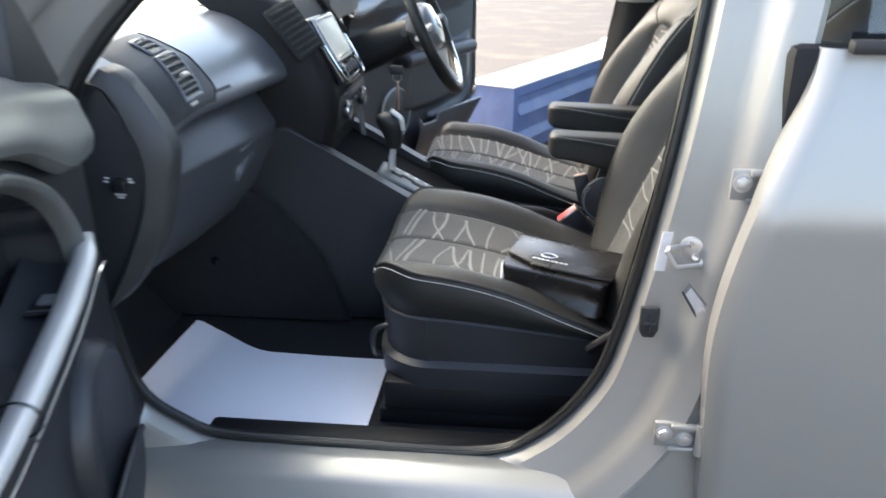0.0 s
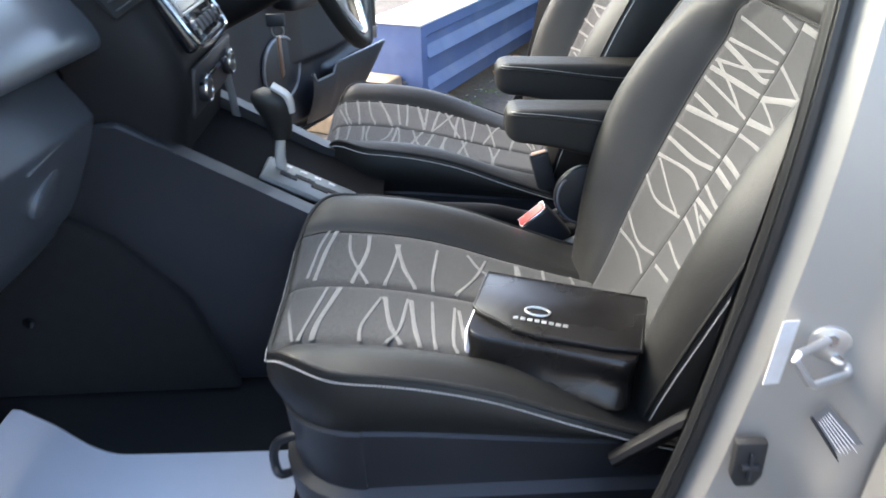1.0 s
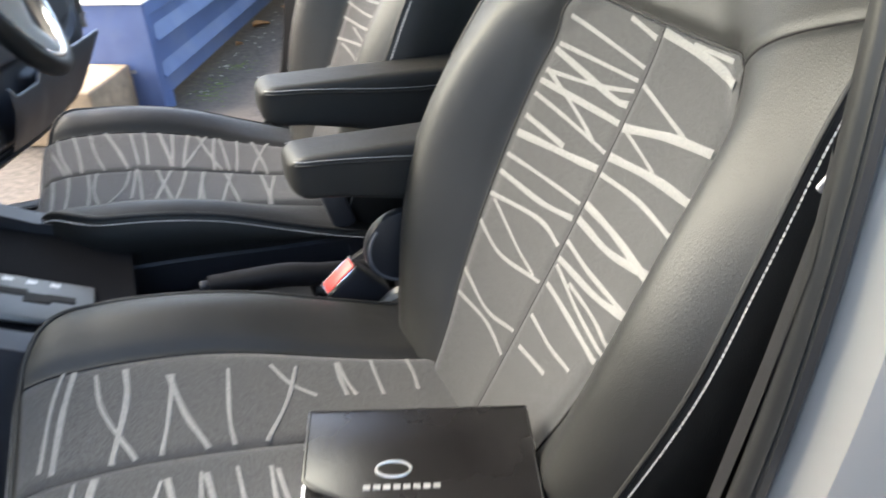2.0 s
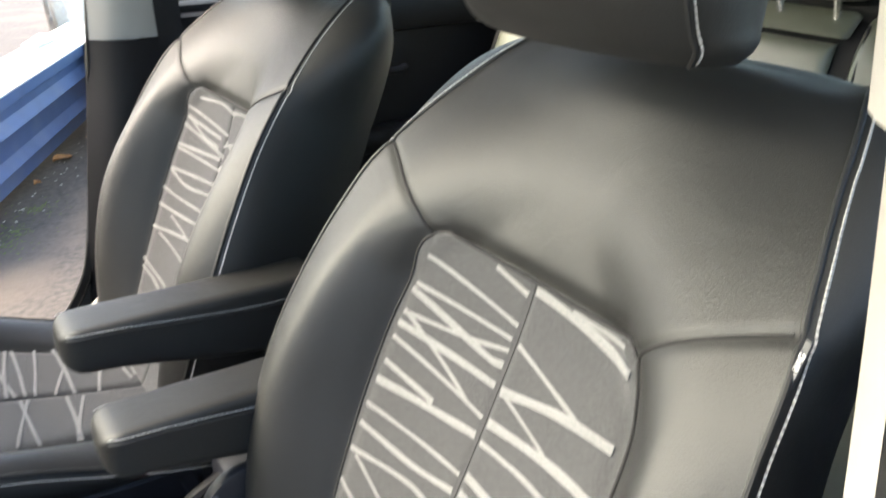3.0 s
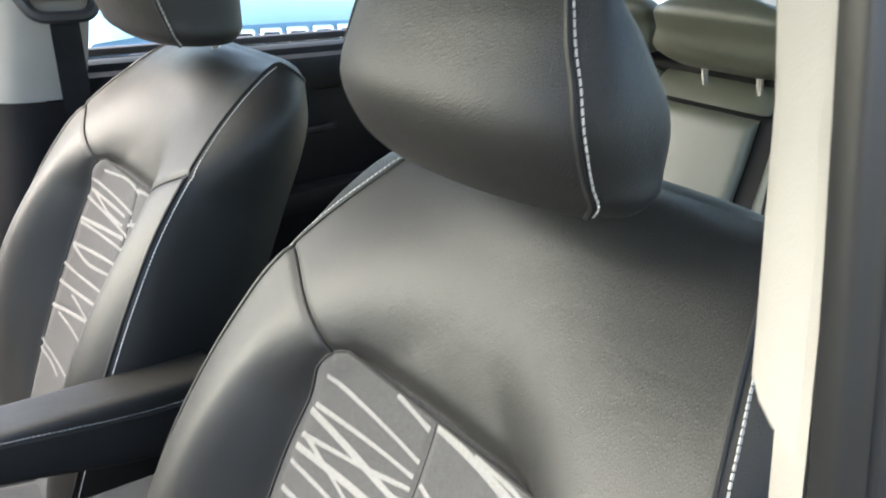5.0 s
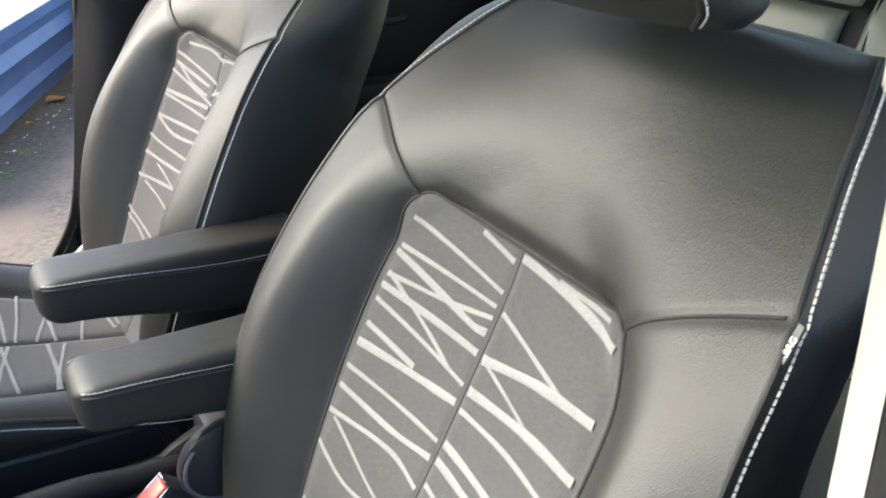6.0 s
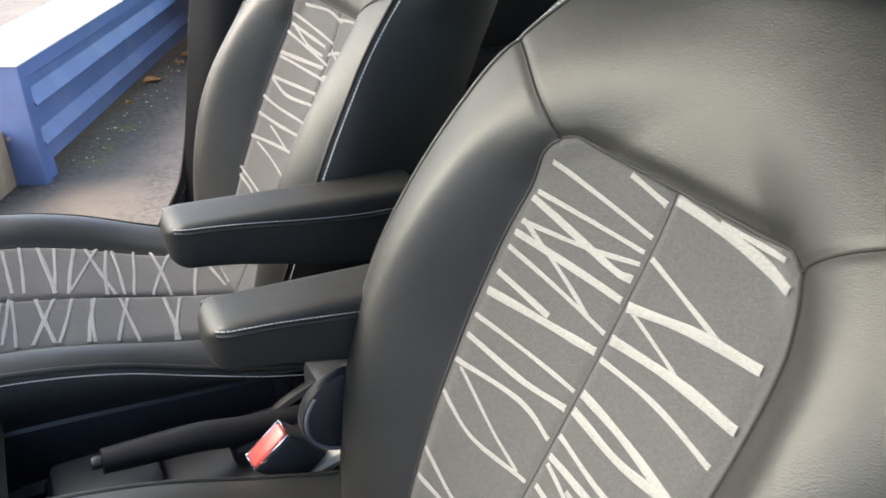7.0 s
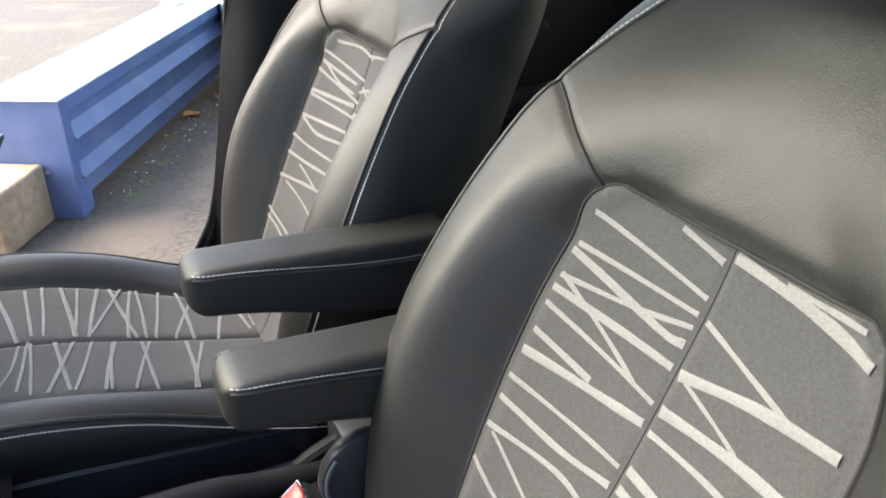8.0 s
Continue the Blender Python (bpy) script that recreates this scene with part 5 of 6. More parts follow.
# ---- front doors ----
def car_door(hinge, turn, flip_y, label, near):
    """Built closed along +x from the hinge, trim towards +y, then swung open."""
    d = thing("front_car_door", label, "car door", "open front doors", at=(0, 0, 0))
    d.matrix_world = pose(*hinge, 0, 0, turn)
    k = -1 if flip_y else 1
    fixd = lambda bm: [flip_vert(v, k) for v in bm.verts] and bm

    def flip_vert(v, s):
        v.co.y *= s
        return True

    def dp(name, bm, mat, parent=None, lab="", smooth=True):
        fixd(bm)
        return part(name, bm, mat, parent or d, lab, smooth)
    low = eased([0, 0.06, 0.15, 0.3, 0.7, 0.85, 0.95], [0.44, 0.37, 0.335, 0.325, 0.33, 0.38, 0.55])
    top = lambda u: 1.015 + 0.03 * u

    arch_in = eased([0.0, 0.165, 0.171, 0.218, 0.295, 0.392, 0.50, 0.60, 0.66, 0.67, 0.95], [0.70, 0.82, 0.862, 0.922, 0.963, 0.990, 0.985, 0.945, 0.86, 0.80, 0.70])

    def face(u, t):
        """Trim surface: waist ledge, scooped armrest band, map pocket bulge."""
        z = low(u) + (top(u) - low(u)) * t
        y = 0.060
        if near:
            y -= 0.064 * sstep(0.0, 0.014, arch_in(u) - z) * sstep(0.0, 0.012, z - 0.785)
        else:
            y += 0.020 * sstep(0.80, 0.90, t) - 0.015 * sstep(0.95, 1.0, t)
        y += 0 if near else 0.022 * sstep(0.30, 0.34, t) * (1 - sstep(0.60, 0.64, t)) * sstep(0.30, 0.40, u) * (1 - sstep(0.82, 0.9, u))
        y += 0 if near else 0.016 * (1 - sstep(0.24, 0.27, t)) * sstep(0.52, 0.55, u) * (1 - sstep(0.86, 0.9, u))
        y -= 0.05 * (1 - sstep(0.0, 0.035, min(u, t * 0.6, 0.95 - u)))
        return Vector((u, y, z))
    dp("door_trim", grid(face, span(0.0, 0.95, 110), span(0, 1, 100)), PLASTIC, None, "dark plastic door trim")
    if near:
        lz = eased([0.03, 0.078, 0.19, 0.236, 0.297, 0.38, 0.94], [0.942, 0.938, 0.943, 0.963, 0.990, 1.010, 1.022])
        tz = eased([0.02, 0.088, 0.173, 0.24, 0.34, 0.94], [1.010, 1.034, 1.052, 1.066, 1.074, 1.08])
        ld = eased([0, 0.06, 0.14, 0.60, 0.82, 0.93, 1.0], [0.074, 0.090, 0.093, 0.081, 0.071, 0.060, 0.042])

        def ledge_pt(u, t):
            u0 = 0.078 - 0.048 * t
            w = u0 + (0.94 - u0) * max(u, 0)
            d = ld(t) - 0.006 * (1 - sstep(0, 0.02, u))
            return (w, 0.03 if u < 0 else d, lz(w) + (tz(w) - lz(w)) * t)
        dp("waist_ledge", grid(ledge_pt, [-1, 0, 0.006, 0.014, 0.03] + span(0.05, 1, 34), span(0, 1, 26)), LEDGE, None, "grey soft waist ledge")
        rim_o = smooth_line([(0.150, 0, 0.800), (0.161, 0, 0.840), (0.173, 0, 0.888), (0.227, 0, 0.941), (0.302, 0, 0.980), (0.382, 0, 1.004), (0.50, 0, 1.004), (0.61, 0, 0.968), (0.68, 0, 0.88), (0.69, 0, 0.80)], 8)
        rim_i = smooth_line([(0.164, 0, 0.796), (0.171, 0, 0.828), (0.184, 0, 0.866), (0.226, 0, 0.914), (0.298, 0, 0.956), (0.388, 0, 0.982), (0.495, 0, 0.980), (0.592, 0, 0.946), (0.658, 0, 0.868), (0.668, 0, 0.80)], 8)
        dp("recess_rim", grid(lambda i, m: (rim_o[i].x + (rim_i[i].x - rim_o[i].x) * m, 0.058 + 0.026 * math.sin(math.pi * (0.1 + 0.9 * m)) ** 0.6, rim_o[i].z + (rim_i[i].z - rim_o[i].z) * m), range(len(rim_o)), span(0, 1, 9)), LEDGE, None, "raised grey rim round the scooped recess")
    else:
        lz = eased([0.0, 0.06, 0.14, 0.23, 0.33, 0.94], [0.945, 0.925, 0.940, 0.972, 0.988, 0.995])
        dp("waist_ledge", grid(lambda u, t: (u, 0.035 + 0.058 * math.sin(t * 1.6) - 0.012 * sstep(0.9, 1, t), top(u) + 0.012 + (lz(u) - top(u) - 0.012) * t + 0.012 * math.sin(3.1 * t) - 0.02 * (1 - sstep(0, 0.06, u)) * (1 - t)), span(0.004, 0.94, 40), span(0, 1, 14)), DASH, None, "grey soft waist ledge")
    dp("outer_skin", merged(grid(lambda u, t: (u * 1.04 - 0.03, -0.045 - 0.035 * math.sin(math.pi * min(1, t * 0.9)), low(min(u, 0.95)) - 0.03 + (1.03 - low(min(u, 0.95)) + 0.03) * t), span(0, 0.99, 30), span(0, 1, 16)),
                            grid(lambda u, t: (u * 1.0, -0.045 + 0.10 * t, low(min(u, 0.95)) - 0.03 + 0.03 * t), span(0, 0.97, 30), span(0, 1, 4)),
                            grid(lambda z, t: (0.975 + 0.02 * (1 - t), -0.045 + 0.09 * t, z), span(0.5, 1.04, 12), span(0, 1, 4)),
                            grid(lambda z, t: (-0.02 + 0.016 * t, -0.045 + 0.09 * t, z), span(0.40, 1.02, 12), span(0, 1, 4))), SILVER, None, "silver-painted outer skin")
    # grab handle, switch, speaker, pocket
    if near:
        AZ = eased([0.08, 0.16, 0.27, 0.37, 0.50, 0.75], [0.820, 0.838, 0.816, 0.801, 0.787, 0.775])
        hd_ = dp("grab_handle", tube([(u, 0.085 - 0.022 * (1 - sstep(0.10, 0.2, u)) - 0.02 * sstep(0.66, 0.75, u), AZ(u)) for u in span(0.10, 0.75, 40)], lambda t: 0.012 + 0.010 * math.sin(math.pi * min(1, 0.12 + t)), 16, flat=0.62), SATIN, None, "satin silver grab handle")
        dp("handle_joint", ring((0.46, 0.085, AZ(0.46)), (1, 0, -0.1), 0.0205, 0.0014, 20, 6), GLOSS, hd_)
        shelf = dp("armrest_shelf", grid(lambda u, t: (u, 0.012 + 0.066 * t, AZ(u) - 0.012 - 0.010 * math.sin(math.pi * t) + 0.012 * (1 - t)), span(0.09, 0.78, 30), span(0, 1, 8)), PLASTIC, None, "black armrest shelf")
        dp("armrest_under", grid(lambda u, t: (u, 0.082 - 0.030 * t, AZ(u) - 0.014 - 0.10 * t), span(0.11, 0.80, 30), span(0, 1, 8)), PLASTIC, shelf)
        dp("shelf_line", tube([(u, 0.098, AZ(u) - 0.018 - 0.006 * math.sin(5 * u)) for u in span(0.15, 0.60, 24)], 0.0022, 6), CHROME, shelf, "thin bright line under the handle")
        pod = dp("speaker_pod", loft([[Vector((0.185 + r * 0.108 * math.cos(a), y, 0.580 + r * 0.136 * math.sin(a))) for a in span(0, 2 * math.pi * 39 / 40, 40)] for y, r in ((0.03, 1.05), (0.068, 1.0), (0.080, 0.95), (0.084, 0.88), (0.080, 0.80), (0.074, 0.4))]), PLASTIC, None, "rounded black speaker pod")
        dp("low_pocket", merged(grid(lambda u, t: (u, 0.066 + 0.026 * math.sin(1.57 * t), 0.36 + (0.155 + 0.02 * math.sin(9 * u)) * t), span(0.10, 0.80, 24), span(0, 1, 8)), tube([(u, 0.092, 0.515 + 0.02 * math.sin(9 * u)) for u in span(0.10, 0.80, 24)], 0.005, 6)), PLASTIC, None, "black lower door pocket")
    else:
        hd_ = dp("armrest", rbox(0.30, 0.84, 0.05, 0.135, 0.72, 0.775, 0.022, 3), PLASTIC, None, "black padded armrest")
        sp = dp("speaker_surround", ring((0.296, 0.066, 0.548), (0, 1, 0), 0.097, 0.006, 40, 8), DASH)
        dp("speaker_grille", disc((0.296, 0.062, 0.548), (0, 1, 0), 0.094, 0.012, 40, 0.004), PLASTIC, sp, "round black speaker grille")
    cu, cz_, ru, rz = (0.36, 0.835, 0.29, 0.135) if near else (0.46, 0.85, 0.20, 0.06)
    if not near:
        arc = span(0, 6.2832, 40)
        arch = lambda a, k: (cu + k * ru * math.cos(a), cz_ + k * rz * math.sin(a))
        cup = dp("pull_cup", grid(lambda a, t: (arch(a, 1 - 0.22 * t)[0], 0.072 - 0.060 * t, arch(a, 1 - 0.22 * t)[1]), arc, span(0, 1, 6)), PLASTIC, None, "scooped recess above the armrest")
        dp("cup_rim", tube([(arch(a, 1.04)[0], 0.068, arch(a, 1.04)[1]) for a in arc], 0.012, 8), DASH, cup)
        dp("cup_floor", grid(lambda a, t: (arch(a, 0.8 * t)[0], 0.013, arch(a, 0.8 * t)[1]), arc, (0.02, 0.5, 1.0)), PLASTIC, cup)
    su, sz_ = (0.245, 0.800) if near else (0.66, 0.785)
    if near:
        swp = dp("window_switch", rbox(su - 0.030, su + 0.030, 0.036, 0.072, sz_ + 0.004, sz_ + 0.010, 0.003, 2), GLOSS, None, "window switch")
        dp("switch_rocker", rbox(su - 0.012, su + 0.012, 0.046, 0.064, sz_ + 0.009, sz_ + 0.014, 0.002), GREYPLASTIC, swp)
        for e_ in (-0.026, 0.026):
            dp("switch_edge", rbox(su + e_ - 0.0015, su + e_ + 0.0015, 0.040, 0.068, sz_ + 0.009, sz_ + 0.0115, 0), CHROME, swp)
    else:
        swp = dp("window_switch", rbox(su - 0.028, su + 0.028, 0.062, 0.080, sz_ - 0.022, sz_ + 0.022, 0.006, 2), GLOSS, None, "window switch")
        dp("switch_rocker", rbox(su - 0.014, su + 0.014, 0.078, 0.086, sz_ - 0.009, sz_ + 0.009, 0.003), SATIN, swp)
    dp("inner_release", rbox(cu + 0.0, cu + 0.08, 0.02, 0.034, cz_ + 0.045, cz_ + 0.062, 0.006, 3), CHROME, None, "chrome inner door release")
    if not near:
        pz = lambda u: 0.482 + 0.030 * sstep(0.525, 0.54, u) + 0.03 * (1 - sstep(0.39, 0.42, u))
        pk = dp("map_pocket", grid(lambda u, t: (u, 0.070 + 0.045 * math.sin(1.9 * t), low(u) + 0.02 + (pz(u) - low(u) - 0.02) * t), span(0.39, 0.90, 30), span(0, 1, 8)), PLASTIC, None, "black map pocket")
        dp("pocket_lip", tube([(u, 0.070 + 0.045 * math.sin(1.9), pz(u)) for u in span(0.39, 0.90, 40)], 0.004, 6), DASH, pk)
    dp("door_rubber", tube(smooth_line([(0.012, 0.012, 1.03), (0.008, 0.012, 0.7), (0.02, 0.012, 0.46), (0.12, 0.012, 0.335), (0.4, 0.012, 0.30), (0.8, 0.012, 0.33), (0.94, 0.012, 0.52), (0.965, 0.012, 1.0)], 6), 0.011, 8), RUBBER)
    # window frame, sail panel and glass
    fr = smooth_line([(0.02, 0.0, 1.03), (0.10, 0.015, 1.10), (0.35, 0.05, 1.29), (0.60, 0.075, 1.42), (0.85, 0.085, 1.47), (0.93, 0.08, 1.42), (0.955, 0.05, 1.25), (0.96, 0.0, 1.03)], 6)
    dp("window_frame", tube(fr, 0.020, 8), RUBBER)
    dp("sail_panel", prism([(0.03, 1.02), (0.20, 1.02), (0.185, 1.165), (0.15, 1.15)], "y", -0.01, 0.055, 0.008), PLASTIC, None, "black mirror sail panel")
    w = dp("door_glass", grid(lambda u, t: (u, -0.01 + 0.09 * t, 1.03 + (float(np.interp(u, [0.05, 0.1, 0.35, 0.6, 0.85, 0.95], [1.06, 1.1, 1.29, 1.42, 1.47, 1.3])) - 1.03) * t), span(0.2, 0.95, 16), span(0, 1, 3)), GLASS, None, "clear door window")
    w.visible_shadow = False
    mr = dp("door_mirror", loft([[Vector((0.10 + x, -0.10 - 0.10 * math.cos(a) * r, 1.085 + 0.075 * math.sin(a) * r)) for a in span(0, 2 * math.pi * 23 / 24, 24)] for x, r in ((-0.06, 0.5), (-0.035, 0.85), (0.0, 1.0), (0.035, 1.0))]), SILVER, None, "silver door mirror")
    dp("mirror_glass", disc((0.139, -0.10, 1.085), (1, 0, 0), 0.068, 0.004, 24), CHROME, mr)
    return d


car_door((-0.559, 1.257, -0.008), -74, False, "open silver front door with dark trim beside the passenger seat", True)
car_door((-0.585, 2 * MID - 1.235, -0.018), 65, True, "open silver front door with dark trim beside the driver seat", False)

# ---- fittings on the near door pillar ----
st = thing("door_striker", "zinc steel door striker loop bolted to the pillar", "striker", at=(0.318, 1.325, 0.770))
part("striker_plate", disc((0.022, 0.008, 0.006), (-0.35, -1, 0.0), 0.0165, 0.005, 24, 0.0015), STEEL, st)
part("striker_loop", tube([(0.020, 0.006, 0.012), (-0.014, -0.012, 0.012), (-0.017, -0.015, 0.009), (-0.003, -0.019, -0.012), (0.001, -0.018, -0.014), (0.034, -0.004, -0.015), (0.037, 0.0, -0.010), (0.034, 0.006, 0.0)], 0.0034, 8), STEEL, st)
for sx_, sz_ in ((0.020, 0.013), (0.028, -0.006)):
    part("striker_screw", disc((sx_, 0.004, sz_), (-0.35, -1, 0), 0.0055, 0.004, 6), CHROME, st)
stk = thing("pillar_sticker", "pale paper sticker on the silver door pillar", "sticker", at=(0.302, 1.335, 0.768))
part("label_paper", rbox(-0.008, 0.008, -0.001, 0.0, -0.03, 0.03, 0, 1, pose(0, 0, 0, 0, 7, 14)), LABEL, stk)
plate = thing("data_plate", "grey data plate with unreadable small print on the pillar", "sticker", at=(0.347, 1.312, 0.700))


def plate_pt(u, v, lift=0.0):
    a = Vector((-0.015, 0, 0.012)).lerp(Vector((0.015, 0, -0.034)), u)
    b = Vector((-0.008, 0, 0.029)).lerp(Vector((0.019, 0, 0.002)), u)
    p = a.lerp(b, v)
    return Vector((p.x, -0.9 * p.x - 0.003 - lift, p.z))


part("plate_sheet", grid(plate_pt, span(0, 1, 6), span(0, 1, 4)), GREYPLASTIC, plate)
part("plate_edge", tube([plate_pt(u, 0.0, 0.001) for u in span(0, 1, 4)], 0.0014, 6), RUBBER, plate, "black edge")
for i in range(6):
    part("print_bar", tube([plate_pt(u, 0.2 + i * 0.12, 0.0008) for u in (0.12, 0.5, 0.85 - 0.12 * (i % 2))], 0.0006, 4), LABEL, plate)
plug = thing("pillar_plug", "black rubber plug in the silver door pillar", "plug", at=(0.292, 1.333, 0.657))
part("plug_body", prism([(-0.014, -0.014), (-0.008, -0.026), (0.008, -0.026), (0.014, -0.014), (0.014, 0.024), (-0.014, 0.024)], "y", -0.006, 0.004, 0.003), RUBBER, plug)
part("plug_relief", merged(rbox(-0.008, 0.008, -0.010, -0.005, -0.004, 0.002, 0.002), rbox(-0.002, 0.002, -0.010, -0.005, -0.016, 0.014, 0.002)), PLASTIC, plug)
for z, x, y in ((0.495, 0.340, 1.284), (0.884, 0.402, 1.294)):
    hm = Matrix.Translation((x, y, z))
    hg = part("rear_door_hinge", rbox(-0.032, 0.034, -0.003, 0.006, -0.022, 0.020, 0.003, 2, hm), SILVER, body, "silver-painted steel hinge")
    part("hinge_arm", rbox(-0.010, 0.040, -0.012, -0.002, 0.012, 0.022, 0.003, 2, hm), SILVER, hg)
    part("hinge_rib", rbox(-0.012, 0.040, -0.010, -0.002, -0.026, -0.018, 0.003, 2, hm), SILVER, hg)
    part("hinge_knuckle", tube([hm @ Vector((0.034, -0.012, -0.026)), hm @ Vector((0.034, -0.012, 0.026))], 0.008, 12), STEEL, hg)
    for bxx, bzz in ((-0.018, 0.002), (0.012, -0.006)):
        part("hinge_bolt", disc(hm @ Vector((bxx, -0.006, bzz)), (0, -1, 0), 0.009, 0.008, 6, 0.001), STEEL, hg)
        part("bolt_washer", disc(hm @ Vector((bxx, -0.0035, bzz)), (0, -1, 0), 0.0125, 0.003, 18), STEEL, hg)

# ---- loose things inside ----
mat_ob = thing("floor_mat", "white paper floor mat lying in the passenger footwell", "floor mat", at=(-0.43, 1.64, 0.312))


def mat_pt(u, v):
    x = -0.695 + 0.515 * u + 0.03 * (1 - u) * v
    far = 1.862 - 0.10 * sstep(0.0, 0.45, u) - 0.005 * u
    y = 1.43 + (far - 1.43) * v
    z = 0.004 + 0.004 * math.sin(3 * u + 2 * v) + 0.012 * (1 - sstep(0, 0.12, u)) * v
    return Vector((x + 0.43, y - 1.64, z))


mb = grid(mat_pt, span(0, 1, 30), span(0, 1, 16))
part("paper_sheet", merged(mb), PAPER, mat_ob)

wal = thing("document_wallet", "black leather document wallet with a metal emblem on the seat", "wallet", at=(0.178, 1.622, 0.606))
WM = pose(0, 0, 0, 3, 3, -18)


def wallet_pt(u, t):
    """Soft-sided case: u round it, t from bottom to top."""
    a = 2 * math.pi * u
    c, s_ = math.cos(a), math.sin(a)
    x, y = 0.100 * math.copysign(abs(c) ** 0.22, c), -0.002 + 0.064 * math.copysign(abs(s_) ** 0.22, s_)
    k = 1 - 0.05 * math.exp(-((t - 0.55) / 0.25) ** 2) - (0.03 if t > 0.97 or t < 0.03 else 0)
    y -= 0.004 * math.sin(34 * x + 5 * t) * math.sin(math.pi * t) if y < 0 else 0
    lean = 0.014 * (1 - t) * max(0.0, -y / 0.064)
    return WM @ Vector((x * (0.5 + 0.5 * k), y * k - lean, -0.048 + 0.068 * t + 0.4 * lean * (1 - t)))


wb = grid(wallet_pt, [i / 64 for i in range(64)], [0, 0.04] + span(0.1, 0.9, 9) + [0.96, 1.0], close_u=True)
bmesh.ops.holes_fill(wb, edges=[e for e in wb.edges if e.is_boundary], sides=100)
part("wallet_body", wb, WALLET, wal)
FL = [(-0.103, 0.064), (0.103, 0.064), (0.103, -0.048), (0.06, -0.052), (-0.020, -0.054), (-0.045, -0.049), (-0.092, -0.026), (-0.103, -0.016)]
flap = part("flap", prism(FL, "z", 0.020, 0.0265, 0.0025), WALLET, wal, "black leather closing flap")
flap.matrix_local = WM
edge_bm = tube([(x * 0.975, y * 0.96, 0.0266) for x, y in FL], 0.0008, 5, closed=True)
ed = part("flap_seam", edge_bm, SEAM, flap)
part("booklets", rbox(-0.1035, -0.094, -0.050, 0.050, -0.034, 0.014, 0.003, 1, WM), PAPER, wal, "white booklet edges")
em = part("emblem", ring((-0.024, -0.008, 0.0272), (0, 0, 1), 0.015, 0.0014, 24, 6, 0.55), STEEL, flap, "plain oval metal emblem")
for i in range(8):
    part("emblem_bar", rbox(-0.050 + i * 0.0085, -0.044 + i * 0.0085, -0.029, -0.024, 0.0262, 0.0272, 0, 1), STEEL, flap, "", False)


def buckle(at, m, top_mat, label, a, b):
    """a, b: half length and half width of the button."""
    k = thing("seat_belt_buckle", label, "seat belt buckle", "seat belt buckles", at=at)
    part("buckle_body", rbox(-a - 0.004, a + 0.004, -b - 0.004, b + 0.004, -0.075, 0.0, 0.006, 3, m), PLASTIC, k)
    part("release_button", rbox(-a, a, -b, b, -0.004, 0.0035, 0.003, 2, m), top_mat, k, "release button")
    lip = [(-a - 0.003, a + 0.003, -b - 0.003, -b - 0.0005), (-a - 0.003, a + 0.003, b + 0.0005, b + 0.003), (-a - 0.003, -a - 0.0005, -b - 0.003, b + 0.003), (a + 0.0005, a + 0.003, -b - 0.003, b + 0.003)]
    part("buckle_rim", merged(*[rbox(p, q, c, d, -0.003, 0.002, 0.001, 1, m) for p, q, c, d in lip]), CHROME if top_mat is RED else PLASTIC, k)
    part("buckle_stem", rbox(-0.010, 0.012, -0.005, 0.005, -0.17, -0.07, 0.003, 1, m), PLASTIC, k)


buckle((0.2045, 2.014, 0.577), pose(0, 0, 0, 8, -40, 0), RED, "black seat belt buckle with a red release button", 0.0245, 0.0105)
buckle((0.246, 2.225, 0.606), pose(0, 0, 0, -8, -14, 0), TAN, "black seat belt buckle with a brownish top", 0.0145, 0.0095)
# driver belt and pillar parts
belt = thing("seat_belt", "black seat belt hanging from the driver side pillar", "seat belt", at=(0.45, 2.77, 1.13))
part("belt_guide", tube(smooth_line([(-0.02, -0.01, 0.03), (0.0, -0.025, 0.0), (0.04, -0.03, -0.004), (0.08, -0.025, 0.0), (0.10, -0.01, 0.03)], 5), 0.010, 8), PLASTIC, belt)
part("webbing", grid(lambda t, s_: (0.016 + 0.045 * t + 0.01 * s_, -0.03 + 0.02 * s_ + 0.003 * math.sin(3 * t), -0.01 - 0.62 * s_), span(0, 1, 5), span(0, 1, 12)), CARPET, belt, "black webbing")
part("anchor_cover", rbox(-0.005, 0.085, -0.03, 0.0, 0.02, 0.12, 0.012, 3), TRIM, belt)
part("belt_stud", disc((-0.006, -0.045, -0.26), (0, -1, 0), 0.009, 0.006, 14, 0.002), STEEL, belt)
belt2 = thing("seat_belt", "black seat belt stowed behind the pale passenger side pillar", "seat belt", at=(0.545, 1.447, 1.06))
part("webbing", grid(lambda t, s_: (0.0 + 0.045 * t, 0.0, -0.62 * s_), span(0, 1, 4), span(0, 1, 8)), CARPET, belt2)
blab = thing("belt_label", "small white label on the seat belt beside the pillar", "label", at=(0.380, 1.452, 0.945))
part("label_strip", rbox(-0.012, 0.012, -0.001, 0.001, -0.0035, 0.0035, 0.0008, 1, pose(0, 0, 0, 0, -48, 0)), LABEL, blab)
tag = thing("airbag_tag", "small dark woven tag with white lettering sewn into the seat side", "tag", at=(0.4625, 1.512, 0.993))
tagp = part("tag_cloth", rbox(-0.0012, 0.0012, -0.0026, 0.0026, -0.017, 0.017, 0.0008, 1, pose(0, 0, 0, 0, 24, 0)), PLASTIC, tag)
txt = bpy.data.curves.new("tag_word", "FONT")
txt.body, txt.size, txt.align_x, txt.align_y, txt.extrude = "AIRBAG", 0.0056, "CENTER", "CENTER", 0.0004
two = new("tag_word", txt)
two.data.materials.append(LABEL)
two.parent = tag
